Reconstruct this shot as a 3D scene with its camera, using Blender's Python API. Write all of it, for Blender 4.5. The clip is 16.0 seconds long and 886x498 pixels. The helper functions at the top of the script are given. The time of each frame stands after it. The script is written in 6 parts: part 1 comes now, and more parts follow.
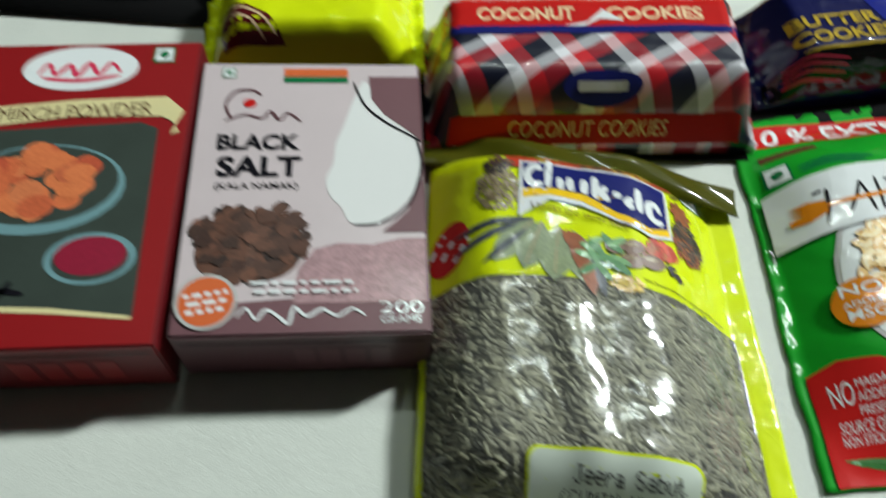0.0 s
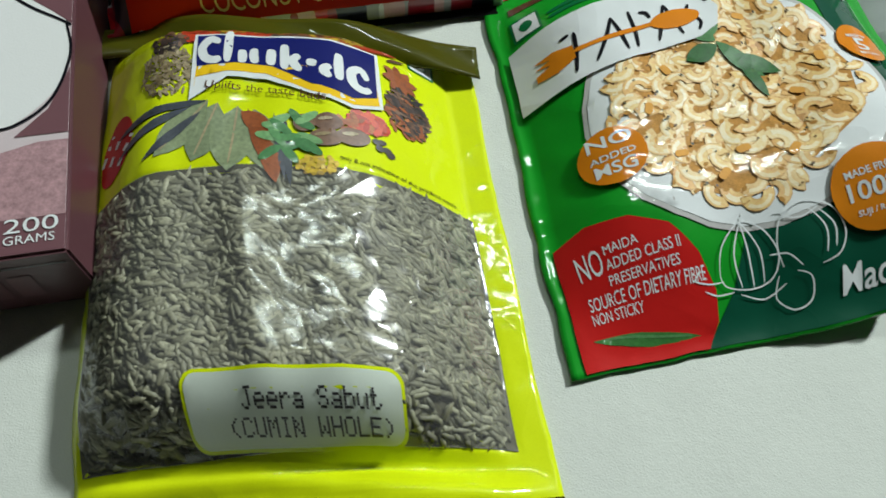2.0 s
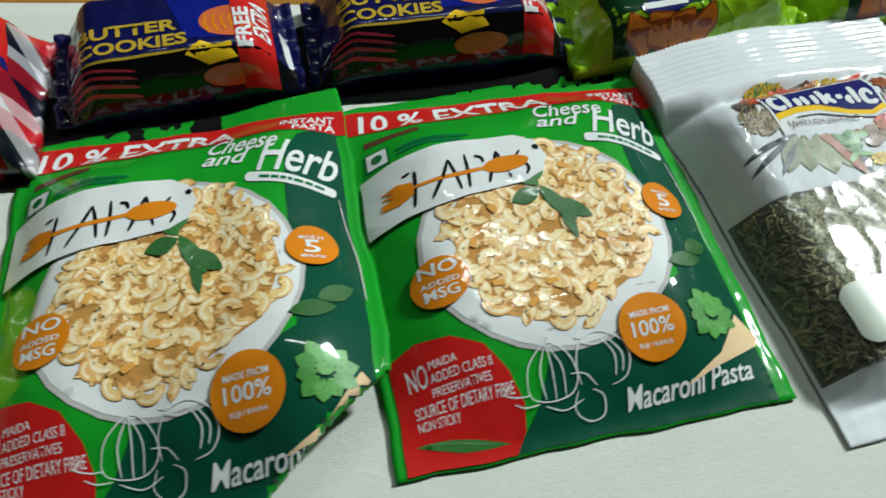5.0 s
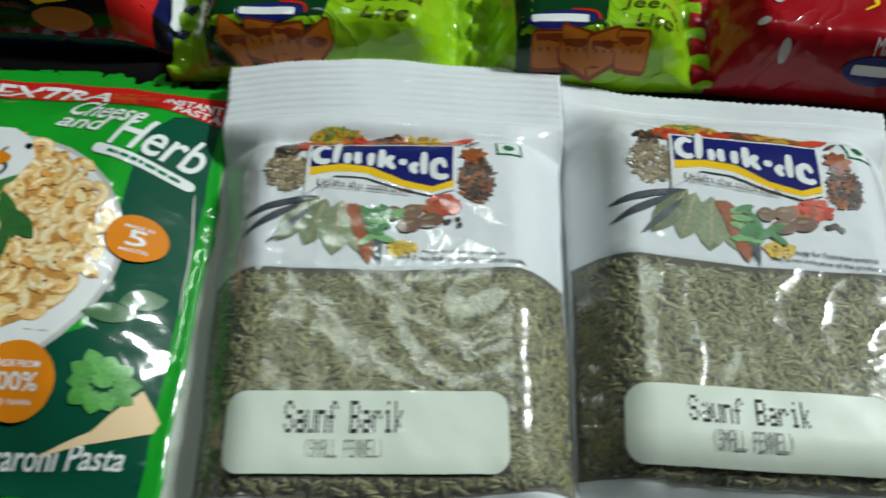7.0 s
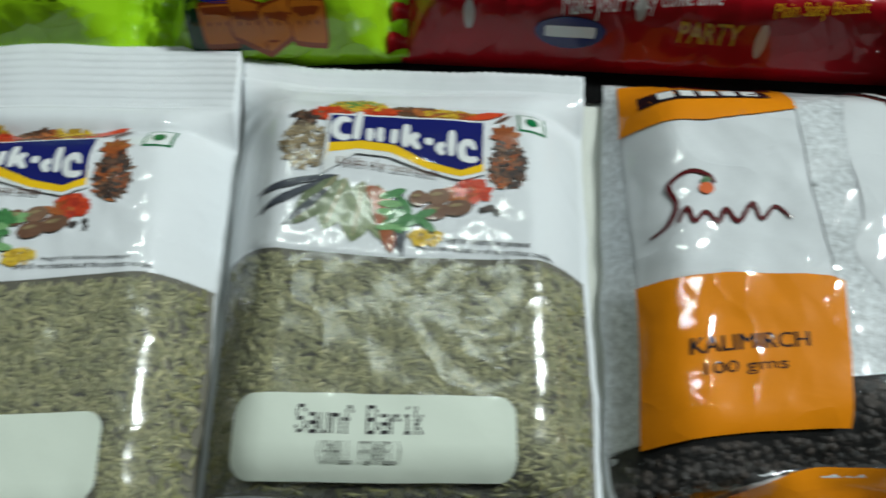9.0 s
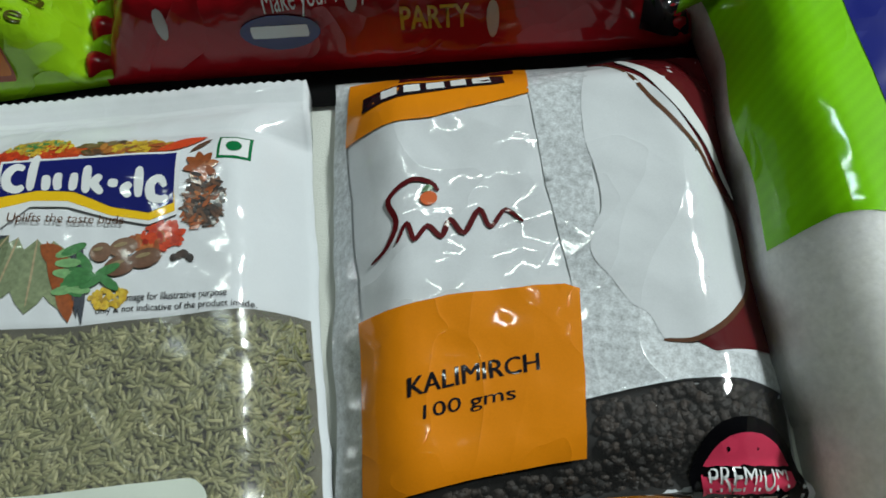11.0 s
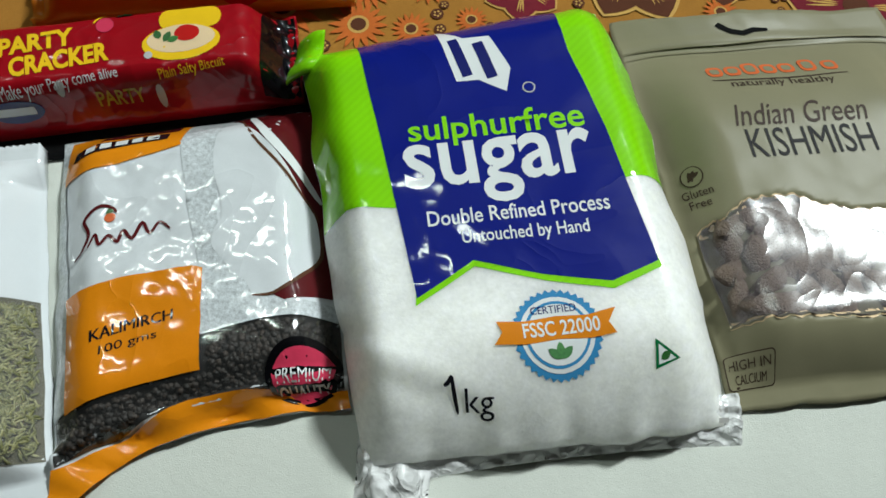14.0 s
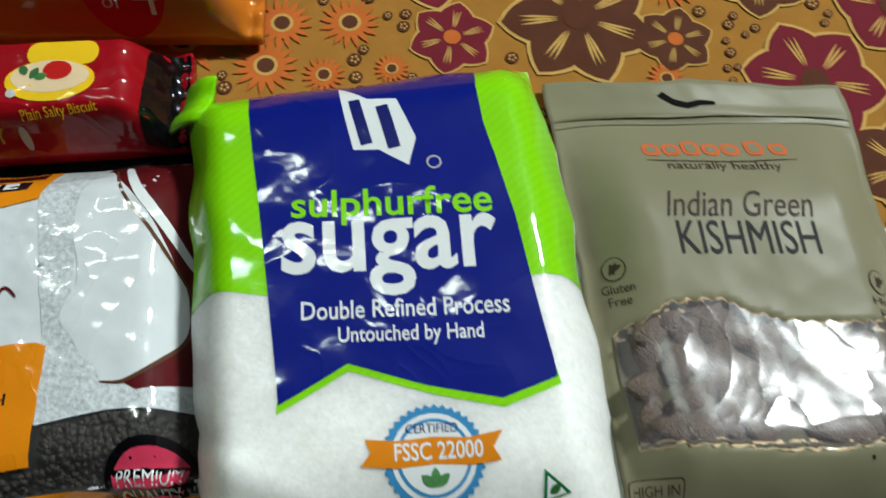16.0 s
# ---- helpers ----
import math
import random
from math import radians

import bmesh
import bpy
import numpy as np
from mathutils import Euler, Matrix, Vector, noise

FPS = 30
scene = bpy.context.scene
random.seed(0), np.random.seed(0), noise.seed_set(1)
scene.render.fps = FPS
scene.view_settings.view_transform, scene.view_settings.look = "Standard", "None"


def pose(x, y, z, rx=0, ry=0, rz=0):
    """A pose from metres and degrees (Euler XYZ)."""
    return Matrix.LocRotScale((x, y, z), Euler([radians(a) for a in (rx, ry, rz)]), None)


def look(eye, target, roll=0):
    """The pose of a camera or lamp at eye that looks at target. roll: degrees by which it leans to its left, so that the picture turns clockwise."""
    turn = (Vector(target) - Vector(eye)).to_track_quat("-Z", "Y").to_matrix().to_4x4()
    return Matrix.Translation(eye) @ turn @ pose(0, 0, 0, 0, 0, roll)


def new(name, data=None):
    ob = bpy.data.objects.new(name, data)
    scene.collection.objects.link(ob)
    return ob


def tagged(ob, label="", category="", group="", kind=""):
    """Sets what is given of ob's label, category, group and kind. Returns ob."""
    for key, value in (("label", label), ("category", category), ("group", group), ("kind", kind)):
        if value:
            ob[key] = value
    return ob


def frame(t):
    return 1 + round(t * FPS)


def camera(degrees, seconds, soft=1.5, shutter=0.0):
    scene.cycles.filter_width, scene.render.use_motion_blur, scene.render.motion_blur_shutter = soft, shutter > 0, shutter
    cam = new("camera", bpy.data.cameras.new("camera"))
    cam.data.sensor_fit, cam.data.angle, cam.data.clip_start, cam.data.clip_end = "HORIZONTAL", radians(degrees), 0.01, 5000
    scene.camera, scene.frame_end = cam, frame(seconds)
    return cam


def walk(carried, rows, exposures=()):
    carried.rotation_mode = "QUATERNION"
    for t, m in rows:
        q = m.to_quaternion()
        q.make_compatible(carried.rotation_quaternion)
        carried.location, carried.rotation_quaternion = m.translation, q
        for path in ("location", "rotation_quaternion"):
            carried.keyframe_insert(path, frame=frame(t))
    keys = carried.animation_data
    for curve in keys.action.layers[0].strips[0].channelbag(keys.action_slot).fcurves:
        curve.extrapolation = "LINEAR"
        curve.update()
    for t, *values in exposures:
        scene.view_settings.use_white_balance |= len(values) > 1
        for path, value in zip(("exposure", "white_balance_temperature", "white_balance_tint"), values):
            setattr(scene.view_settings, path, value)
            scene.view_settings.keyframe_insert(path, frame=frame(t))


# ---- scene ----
cam = camera(57.7, 16.0, soft=1.6, shutter=0.5)
PATH = [
    (0, (0.014, -0.137, 0.32), (-0.07, 0.914, -1.38), 1.9),
    (0.5, (0.059, -0.145, 0.285), (0.039, 0.849, -1.45), 3.9),
    (1, (0.089, -0.125, 0.268), (0.099, 0.843, -1.482), 3.3),
    (1.5, (0.104, -0.116, 0.259), (0.141, 0.83, -1.503), 2.2),
    (2, (0.113, -0.12, 0.262), (0.154, 0.806, -1.51), 1.2),
    (2.5, (0.138, -0.125, 0.268), (0.16, 0.778, -1.517), 0.1),
    (3, (0.189, -0.134, 0.277), (0.227, 0.778, -1.503), 2.0),
    (3.5, (0.228, -0.135, 0.294), (0.294, 0.842, -1.45), 3.1),
    (4, (0.26, -0.133, 0.304), (0.353, 0.905, -1.402), 3.2),
    (4.2, (0.274, -0.121, 0.314), (0.4, 0.928, -1.385), 5.1),
    (6.3, (0.499, -0.034, 0.315), (0.227, 0.929, -1.417), -3.2),
    (6.5, (0.537, -0.014, 0.307), (0.229, 0.918, -1.435), -4.3),
    (7, (0.604, 0.019, 0.288), (0.294, 0.934, -1.463), -0.8),
    (7.5, (0.63, 0.034, 0.277), (0.282, 0.955, -1.464), -2.4),
    (8, (0.656, 0.041, 0.275), (0.31, 0.919, -1.488), -4.3),
    (8.5, (0.683, 0.059, 0.275), (0.341, 0.918, -1.498), -5.6),
    (9, (0.72, 0.079, 0.273), (0.451, 0.896, -1.532), -3.3),
    (9.5, (0.754, 0.097, 0.264), (0.594, 0.923, -1.551), 0.4),
    (9.7, (0.762, 0.105, 0.258), (0.614, 0.907, -1.568), 0.0),
    (11.8, (0.812, 0.14, 0.25), (0.619, 0.872, -1.601), -8.1),
    (12, (0.82, 0.142, 0.254), (0.665, 0.88, -1.599), -4.7),
    (12.5, (0.884, 0.142, 0.267), (0.713, 0.929, -1.564), -6.1),
    (13, (0.931, 0.11, 0.32), (0.84, 0.852, -1.535), -2.4),
    (13.5, (0.932, 0.079, 0.366), (0.904, 0.793, -1.501), 0.4),
    (14, (0.932, 0.078, 0.379), (0.916, 0.856, -1.463), 1.0),
    (14.5, (0.959, 0.086, 0.37), (0.936, 0.855, -1.476), 0.7),
    (15, (0.98, 0.098, 0.373), (0.979, 0.856, -1.478), 2.7),
    (15.5, (0.986, 0.113, 0.368), (1.014, 0.881, -1.479), 6.0),
    (16, (0.973, 0.14, 0.357), (0.99, 0.893, -1.496), 7.0),
]
walk(cam, [(t, look(e, g, r)) for t, e, g, r in PATH],
     [(0, 0.50), (1, 0.42), (2, 0.38), (4.2, 0.34), (6.5, 0.03), (8.5, -0.08), (9.6, -0.09), (12, -0.30), (13, -0.15), (14.5, -0.02), (16, 0.0)])

# ---- light ----
world = bpy.data.worlds.new("room_air")
scene.world = world
world.use_nodes = True
world.node_tree.nodes["Background"].inputs[0].default_value = (0.80, 0.88, 0.95, 1)
world.node_tree.nodes["Background"].inputs[1].default_value = 0.012


def tube_glow(size_x, size_y, energy, eye, target, tint):
    ob = new("tube_light_glow", bpy.data.lights.new("tube_light_glow", "AREA"))
    ob.data.shape, ob.data.size, ob.data.size_y, ob.data.energy = "RECTANGLE", size_x, size_y, energy
    ob.data.color = tint
    ob.matrix_world = look(eye, target)


tube_glow(0.24, 0.44, 184, (2.88, 2.05, 3.00), (0.5, 0.12, 0.0), (0.905, 1.0, 0.99))
tube_glow(1.10, 0.04, 7.0, (0.28, 1.02, 2.00), (0.28, 0.12, 0.0), (0.84, 1.0, 0.92))


# ---- materials ----
def lin(h, k=1.0):
    """Linear colour from a hex value."""
    v = [int(h[i:i + 2], 16) / 255 for i in (1, 3, 5)]
    return tuple(k * (c / 12.92 if c <= 0.04045 else ((c + 0.055) / 1.055) ** 2.4) for c in v) + (1.0,)


def node_mat(name):
    m = bpy.data.materials.new(name)
    m.use_nodes = True
    t = m.node_tree
    return m, t, t.nodes, t.links, t.nodes["Principled BSDF"]


def facets(n, l, co, strength, scale, last):
    """Relief of crumpled film: uneven facets with sharp creases between them."""
    wob = n.new("ShaderNodeTexNoise")
    wob.inputs["Scale"].default_value, wob.inputs["Detail"].default_value = 22, 2
    l.new(co.outputs["Object"], wob.inputs["Vector"])
    add = n.new("ShaderNodeMix")
    add.data_type, add.blend_type = "RGBA", "LINEAR_LIGHT"
    add.inputs[0].default_value = 0.03
    l.new(co.outputs["Object"], add.inputs[6])
    l.new(wob.outputs["Color"], add.inputs[7])
    vo = n.new("ShaderNodeTexVoronoi")
    vo.feature = "F1"
    vo.inputs["Scale"].default_value = scale
    l.new(add.outputs[2], vo.inputs["Vector"])
    bp = n.new("ShaderNodeBump")
    bp.inputs["Strength"].default_value, bp.inputs["Distance"].default_value = strength, 0.006
    l.new(vo.outputs["Distance"], bp.inputs["Height"])
    if last:
        l.new(last.outputs[0], bp.inputs["Normal"])
    # long uneven creases: the ridges of a stretched noise
    rid = n.new("ShaderNodeTexNoise")
    rid.inputs["Scale"].default_value, rid.inputs["Detail"].default_value, rid.inputs["Distortion"].default_value = scale * 0.55, 2.5, 0.9
    l.new(co.outputs["Object"], rid.inputs["Vector"])
    sb, ab, pw = n.new("ShaderNodeMath"), n.new("ShaderNodeMath"), n.new("ShaderNodeMath")
    sb.operation, ab.operation, pw.operation = "SUBTRACT", "ABSOLUTE", "POWER"
    sb.inputs[1].default_value, pw.inputs[1].default_value = 0.5, 0.6
    l.new(rid.outputs["Fac"], sb.inputs[0])
    l.new(sb.outputs[0], ab.inputs[0])
    l.new(ab.outputs[0], pw.inputs[0])
    b2 = n.new("ShaderNodeBump")
    b2.inputs["Strength"].default_value, b2.inputs["Distance"].default_value = min(1.0, strength * 2.2), 0.004
    b2.invert = True
    l.new(pw.outputs[0], b2.inputs["Height"])
    l.new(bp.outputs[0], b2.inputs["Normal"])
    return b2


def surf(name, col, rough=0.4, coat=0.0, coat_rough=0.08, bump=0.0, scale=120.0, fine=0.0, fine_scale=1500.0,
         vary=0.08, vary_scale=25.0, metal=0.0, spec=0.5, distort=0.0, crease=0.0, crease_scale=34.0):
    """A surface with slight colour variation at two scales and relief at two scales."""
    m, t, n, l, b = node_mat(name)
    co = n.new("ShaderNodeTexCoord")
    big = n.new("ShaderNodeTexNoise")
    big.inputs["Scale"].default_value, big.inputs["Detail"].default_value = vary_scale, 4
    small = n.new("ShaderNodeTexNoise")
    small.inputs["Scale"].default_value, small.inputs["Detail"].default_value = fine_scale, 2
    l.new(co.outputs["Object"], big.inputs["Vector"])
    l.new(co.outputs["Object"], small.inputs["Vector"])
    mixn = n.new("ShaderNodeMix")
    mixn.data_type = "FLOAT"
    mixn.inputs[0].default_value = 0.4
    l.new(big.outputs["Fac"], mixn.inputs[2])
    l.new(small.outputs["Fac"], mixn.inputs[3])
    ramp = n.new("ShaderNodeValToRGB")
    c = lin(col)
    ramp.color_ramp.elements[0].position, ramp.color_ramp.elements[1].position = 0.3, 0.7
    ramp.color_ramp.elements[0].color = tuple(x * (1 - vary) for x in c[:3]) + (1,)
    ramp.color_ramp.elements[1].color = tuple(min(1, x * (1 + vary)) for x in c[:3]) + (1,)
    l.new(mixn.outputs[0], ramp.inputs[0])
    l.new(ramp.outputs[0], b.inputs["Base Color"])
    b.inputs["Roughness"].default_value = rough
    b.inputs["Metallic"].default_value = metal
    b.inputs["Specular IOR Level"].default_value = spec
    b.inputs["Coat Weight"].default_value, b.inputs["Coat Roughness"].default_value = coat, coat_rough
    last = None
    if bump:
        w = n.new("ShaderNodeTexNoise")
        w.inputs["Scale"].default_value, w.inputs["Detail"].default_value = scale, 3
        w.inputs["Distortion"].default_value = distort
        l.new(co.outputs["Object"], w.inputs["Vector"])
        bp = n.new("ShaderNodeBump")
        bp.inputs["Strength"].default_value, bp.inputs["Distance"].default_value = bump, 0.002
        l.new(w.outputs["Fac"], bp.inputs["Height"])
        last = bp
    if crease:
        last = facets(n, l, co, crease, crease_scale, last)
    if fine:
        bp = n.new("ShaderNodeBump")
        bp.inputs["Strength"].default_value, bp.inputs["Distance"].default_value = fine, 0.0004
        l.new(small.outputs["Fac"], bp.inputs["Height"])
        if last:
            l.new(last.outputs[0], bp.inputs["Normal"])
        last = bp
    if last:
        l.new(last.outputs[0], b.inputs["Normal"])
        l.new(last.outputs[0], b.inputs["Coat Normal"])
    return m


def film(name, col, **k):
    """Printed glossy plastic film."""
    a = dict(rough=0.45, coat=0.8, coat_rough=0.07, bump=0.10, scale=60.0, vary=0.06, distort=0.6, spec=0.06, crease=0.055)
    a.update(k)
    return surf(name, col, **a)


def ink(name, col, **k):
    """Print on glossy film, with the same relief as the film."""
    return film(name, col, **k)


def islands(name, cols, rough=0.45, coat=0.0, bump=0.0):
    """Loose or printed pieces, each with a colour of its own."""
    m, t, n, l, b = node_mat(name)
    g = n.new("ShaderNodeNewGeometry")
    ramp = n.new("ShaderNodeValToRGB")
    e = ramp.color_ramp.elements
    while len(e) < len(cols):
        e.new(0.5)
    for i, c in enumerate(cols):
        e[i].position, e[i].color = i / max(1, len(cols) - 1), lin(c)
    l.new(g.outputs["Random Per Island"], ramp.inputs[0])
    co = n.new("ShaderNodeTexCoord")
    no = n.new("ShaderNodeTexNoise")
    no.inputs["Scale"].default_value, no.inputs["Detail"].default_value = 700, 3
    l.new(co.outputs["Object"], no.inputs["Vector"])
    mul = n.new("ShaderNodeMix")
    mul.data_type, mul.blend_type = "RGBA", "OVERLAY"
    mul.inputs[0].default_value = 0.5
    l.new(ramp.outputs[0], mul.inputs[6])
    l.new(no.outputs["Fac"], mul.inputs[7])
    l.new(mul.outputs[2], b.inputs["Base Color"])
    b.inputs["Roughness"].default_value, b.inputs["Coat Weight"].default_value = rough, coat
    b.inputs["Coat Roughness"].default_value = 0.1
    if bump or coat:
        w = n.new("ShaderNodeTexNoise")
        w.inputs["Scale"].default_value, w.inputs["Detail"].default_value = (60 if coat else 900), 3
        w.inputs["Distortion"].default_value = 0.6 if coat else 0
        l.new(co.outputs["Object"], w.inputs["Vector"])
        bp = n.new("ShaderNodeBump")
        bp.inputs["Strength"].default_value, bp.inputs["Distance"].default_value = (0.1 if coat else bump), 0.002
        l.new(w.outputs["Fac"], bp.inputs["Height"])
        if coat:
            bp = facets(n, l, co, 0.055, 34.0, bp)
        l.new(bp.outputs[0], b.inputs["Normal"])
        l.new(bp.outputs[0], b.inputs["Coat Normal"])
    return m


def clear_film(name, bump=0.5, scale=60.0, haze=0.06, rough=0.07, crease=0.10, crease_scale=40.0, tint=(0.9, 0.9, 0.9, 1), ior=1.6):
    """Clear crinkled plastic: it lets light through and mirrors the lamp."""
    m, t, n, l, b = node_mat(name)
    n.remove(b)
    tr, gl, df, fr = (n.new("ShaderNodeBsdfTransparent"), n.new("ShaderNodeBsdfGlossy"), n.new("ShaderNodeBsdfDiffuse"),
                      n.new("ShaderNodeFresnel"))
    gl.inputs["Roughness"].default_value = rough
    df.inputs["Color"].default_value = tint
    fr.inputs["IOR"].default_value = ior
    co, w, bp = n.new("ShaderNodeTexCoord"), n.new("ShaderNodeTexNoise"), n.new("ShaderNodeBump")
    w.inputs["Scale"].default_value, w.inputs["Detail"].default_value, w.inputs["Distortion"].default_value = scale, 3, 0.8
    bp.inputs["Strength"].default_value, bp.inputs["Distance"].default_value = bump, 0.002
    l.new(co.outputs["Object"], w.inputs["Vector"])
    l.new(w.outputs["Fac"], bp.inputs["Height"])
    bp = facets(n, l, co, crease, crease_scale, bp)
    for s in (gl, df, fr):
        l.new(bp.outputs[0], s.inputs["Normal"])
    m1, m2 = n.new("ShaderNodeMixShader"), n.new("ShaderNodeMixShader")
    m1.inputs[0].default_value = haze
    l.new(tr.outputs[0], m1.inputs[1])
    l.new(df.outputs[0], m1.inputs[2])
    l.new(fr.outputs[0], m2.inputs[0])
    l.new(m1.outputs[0], m2.inputs[1])
    l.new(gl.outputs[0], m2.inputs[2])
    l.new(m2.outputs[0], n["Material Output"].inputs[0])
    return m


def plaid(name):
    """Woven check print in red, white and navy, turned by 45 degrees."""
    m, t, n, l, b = node_mat(name)
    co, mp = n.new("ShaderNodeTexCoord"), n.new("ShaderNodeMapping")
    mp.inputs["Rotation"].default_value[2] = radians(52)
    l.new(co.outputs["Object"], mp.inputs["Vector"])
    sep = n.new("ShaderNodeSeparateXYZ")
    l.new(mp.outputs[0], sep.inputs[0])
    ramps = []
    for ax in (0, 1):
        mu, fr = n.new("ShaderNodeMath"), n.new("ShaderNodeMath")
        mu.operation, mu.inputs[1].default_value = "MULTIPLY", 1 / 0.025
        fr.operation = "FRACT"
        l.new(sep.outputs[ax], mu.inputs[0])
        l.new(mu.outputs[0], fr.inputs[0])
        r = n.new("ShaderNodeValToRGB")
        r.color_ramp.interpolation = "CONSTANT"
        e = r.color_ramp.elements
        e[0].position, e[0].color = 0.0, lin("#dcdade")
        e[1].position, e[1].color = 0.25, lin("#c01622")
        for p, c in ((0.56, "#050922"),):
            x = e.new(p)
            x.color = lin(c)
        l.new(fr.outputs[0], r.inputs[0])
        ramps.append(r)
    mx = n.new("ShaderNodeMix")
    mx.data_type = "RGBA"
    mx.inputs[0].default_value = 0.5
    l.new(ramps[0].outputs[0], mx.inputs[6])
    l.new(ramps[1].outputs[0], mx.inputs[7])
    l.new(mx.outputs[2], b.inputs["Base Color"])
    b.inputs["Roughness"].default_value, b.inputs["Coat Weight"].default_value = 0.4, 0.7
    return m


YELLOW = film("yellow_film", "#d2e010")
WHITE = film("white_film", "#d9dde0", vary=0.03)
GREEN = film("green_film", "#169426", scale=55)
DKGREEN = film("dark_green_film", "#0b4a36", scale=55)
RED = film("red_film", "#c01f1c")
DEEPRED = film("deep_red_film", "#960c18", coat=0.55, bump=0.2, scale=60, crease=0.18, crease_scale=48)
NAVYF = film("navy_film", "#0d1144", bump=0.2, crease=0.10, crease_scale=48)
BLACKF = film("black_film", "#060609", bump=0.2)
BOTTLE = film("bottle_green_film", "#083819", bump=0.2)
LIME = film("lime_film", "#86b616", bump=0.35, coat=0.95, crease=0.34, crease_scale=52)
LIME2 = film("bright_lime_film", "#84d60a", scale=50)
hatch = LIME2.node_tree
wave, tilt_map, dim = hatch.nodes.new("ShaderNodeTexWave"), hatch.nodes.new("ShaderNodeMapping"), hatch.nodes.new("ShaderNodeMix")
tilt_map.inputs["Rotation"].default_value[2] = radians(40)
wave.inputs["Scale"].default_value, wave.inputs["Distortion"].default_value = 90, 0.3
dim.data_type, dim.blend_type, dim.inputs[0].default_value = "RGBA", "MULTIPLY", 0.06
hatch.links.new(hatch.nodes["Texture Coordinate"].outputs["Object"], tilt_map.inputs["Vector"])
hatch.links.new(tilt_map.outputs[0], wave.inputs["Vector"])
hatch.links.new(hatch.nodes["Color Ramp"].outputs[0], dim.inputs[6])
hatch.links.new(wave.outputs["Color"], dim.inputs[7])
hatch.links.new(dim.outputs[2], hatch.nodes["Principled BSDF"].inputs["Base Color"])
BLUE = film("blue_film", "#0b1a78", scale=50, crease=0.09, crease_scale=30)
MAROON = film("maroon_film", "#561418", bump=0.2)
ORANGE = film("orange_film", "#e08612", bump=0.2)
AMBER = film("amber_film", "#c46e1c", bump=0.2)
RUST = film("rust_film", "#8a3a10", bump=0.2)
BEIGE = film("beige_film", "#827d64", coat=0.14, coat_rough=0.32, rough=0.5, crease=0.0, vary=0.04, bump=0.05, scale=30)
FOIL = film("foil_white_film", "#d4d8db", vary=0.05, coat=0.95, coat_rough=0.05, bump=0.14, scale=34, crease=0.16, crease_scale=22)
LABELO = film("orange_label_film", "#df8410", coat=0.9, bump=0.14, scale=45, crease=0.16, crease_scale=30)
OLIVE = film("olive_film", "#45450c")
INK_WHITE = ink("white_print", "#dfe2e2", vary=0.02)
INK_GREY = ink("grey_print", "#b9b7b4", vary=0.05)
INK_BLACK = ink("black_print", "#15141a")
INK_NAVY = ink("navy_print", "#1a2064")
INK_YEL = ink("golden_print", "#eec020")
INK_LIME = ink("lime_print", "#84d61a")
INK_ORANGE = ink("orange_print", "#d98018")
INK_PINK = ink("pink_print", "#cf3a58")
INK_CREAM = ink("cream_print", "#e6c9a0")
INK_SKY = ink("sky_print", "#3a86b8")
INK_VEG = ink("green_print", "#0d6b3c")
INK_BROWN = ink("brown_print", "#5a3a28")
INK_RUST = ink("coral_print", "#d2683c")
INK_GOLD = ink("gold_print", "#b89a30")
LEAF = islands("printed_leaf", ["#1d4a22", "#2e6a2c", "#3d7d38"], coat=0.7)
BASIL = islands("printed_basil", ["#2c6a2a", "#47903c", "#5aa64a", "#3a7c34"], coat=0.7)
PASTA = islands("printed_pasta", ["#e9c27a", "#edcc8a", "#f1d9a4", "#e4b264", "#eccf98", "#e2a64e"], coat=0.7)
EDGE = islands("printed_pasta_edge", ["#c8924e", "#d29c56", "#bb8444"], coat=0.7)
PASTA_LIGHT = islands("printed_pasta_shine", ["#f3dfb4", "#f5e6c4", "#f0d8a8"], coat=0.7)
CARROT = ink("carrot_print", "#e0a352", vary=0.1)
HOLE = ink("macaroni_hole_print", "#bc8a4a", vary=0.25, vary_scale=300)
GAP = ink("toasted_print", "#c08c4a", vary=0.35, vary_scale=300)
SPECK = islands("printed_speck", ["#4a2c18", "#2c3a18", "#7a4a20"], coat=0.7)
SPICE = {
    "cumin": islands("printed_cumin", ["#6a5a40", "#8c7a58", "#b0a080", "#574a36"], coat=0.7),
    "stick": islands("printed_stick", ["#2c3038", "#4a4f58", "#3a3f46"], coat=0.7),
    "bay": islands("printed_bay_leaf", ["#69755a", "#87936f", "#5a664a"], coat=0.7),
    "cinnamon": islands("printed_cinnamon", ["#a85a2c", "#8a4620", "#b9703c"], coat=0.7),
    "pod": islands("printed_pod", ["#5f9a58", "#3f7a44", "#86b478"], coat=0.7),
    "nut": islands("printed_nut", ["#4a3428", "#6a4a38", "#7d5f4a"], coat=0.7),
    "pepper": islands("printed_pepper", ["#1c1a1c", "#352c2a", "#4a3a34"], coat=0.7),
    "chilli": islands("printed_chilli", ["#b8321c", "#d24a24", "#9a2418"], coat=0.7),
    "mustard": islands("printed_mustard", ["#c8a020", "#e0c044", "#a8842c"], coat=0.7),
}
CUMIN = islands("cumin_seed", ["#5c5a48", "#7a7862", "#9a987f", "#686652", "#8a876f"], rough=0.55, bump=0.2)
FENNEL = islands("fennel_seed", ["#5b5c39", "#757549", "#8f8c61", "#66683f", "#a09c70"], rough=0.55, bump=0.2)
PEPPER = islands("peppercorn", ["#17130f", "#241d18", "#352a22", "#0f0c0a"], rough=0.6, bump=0.5)
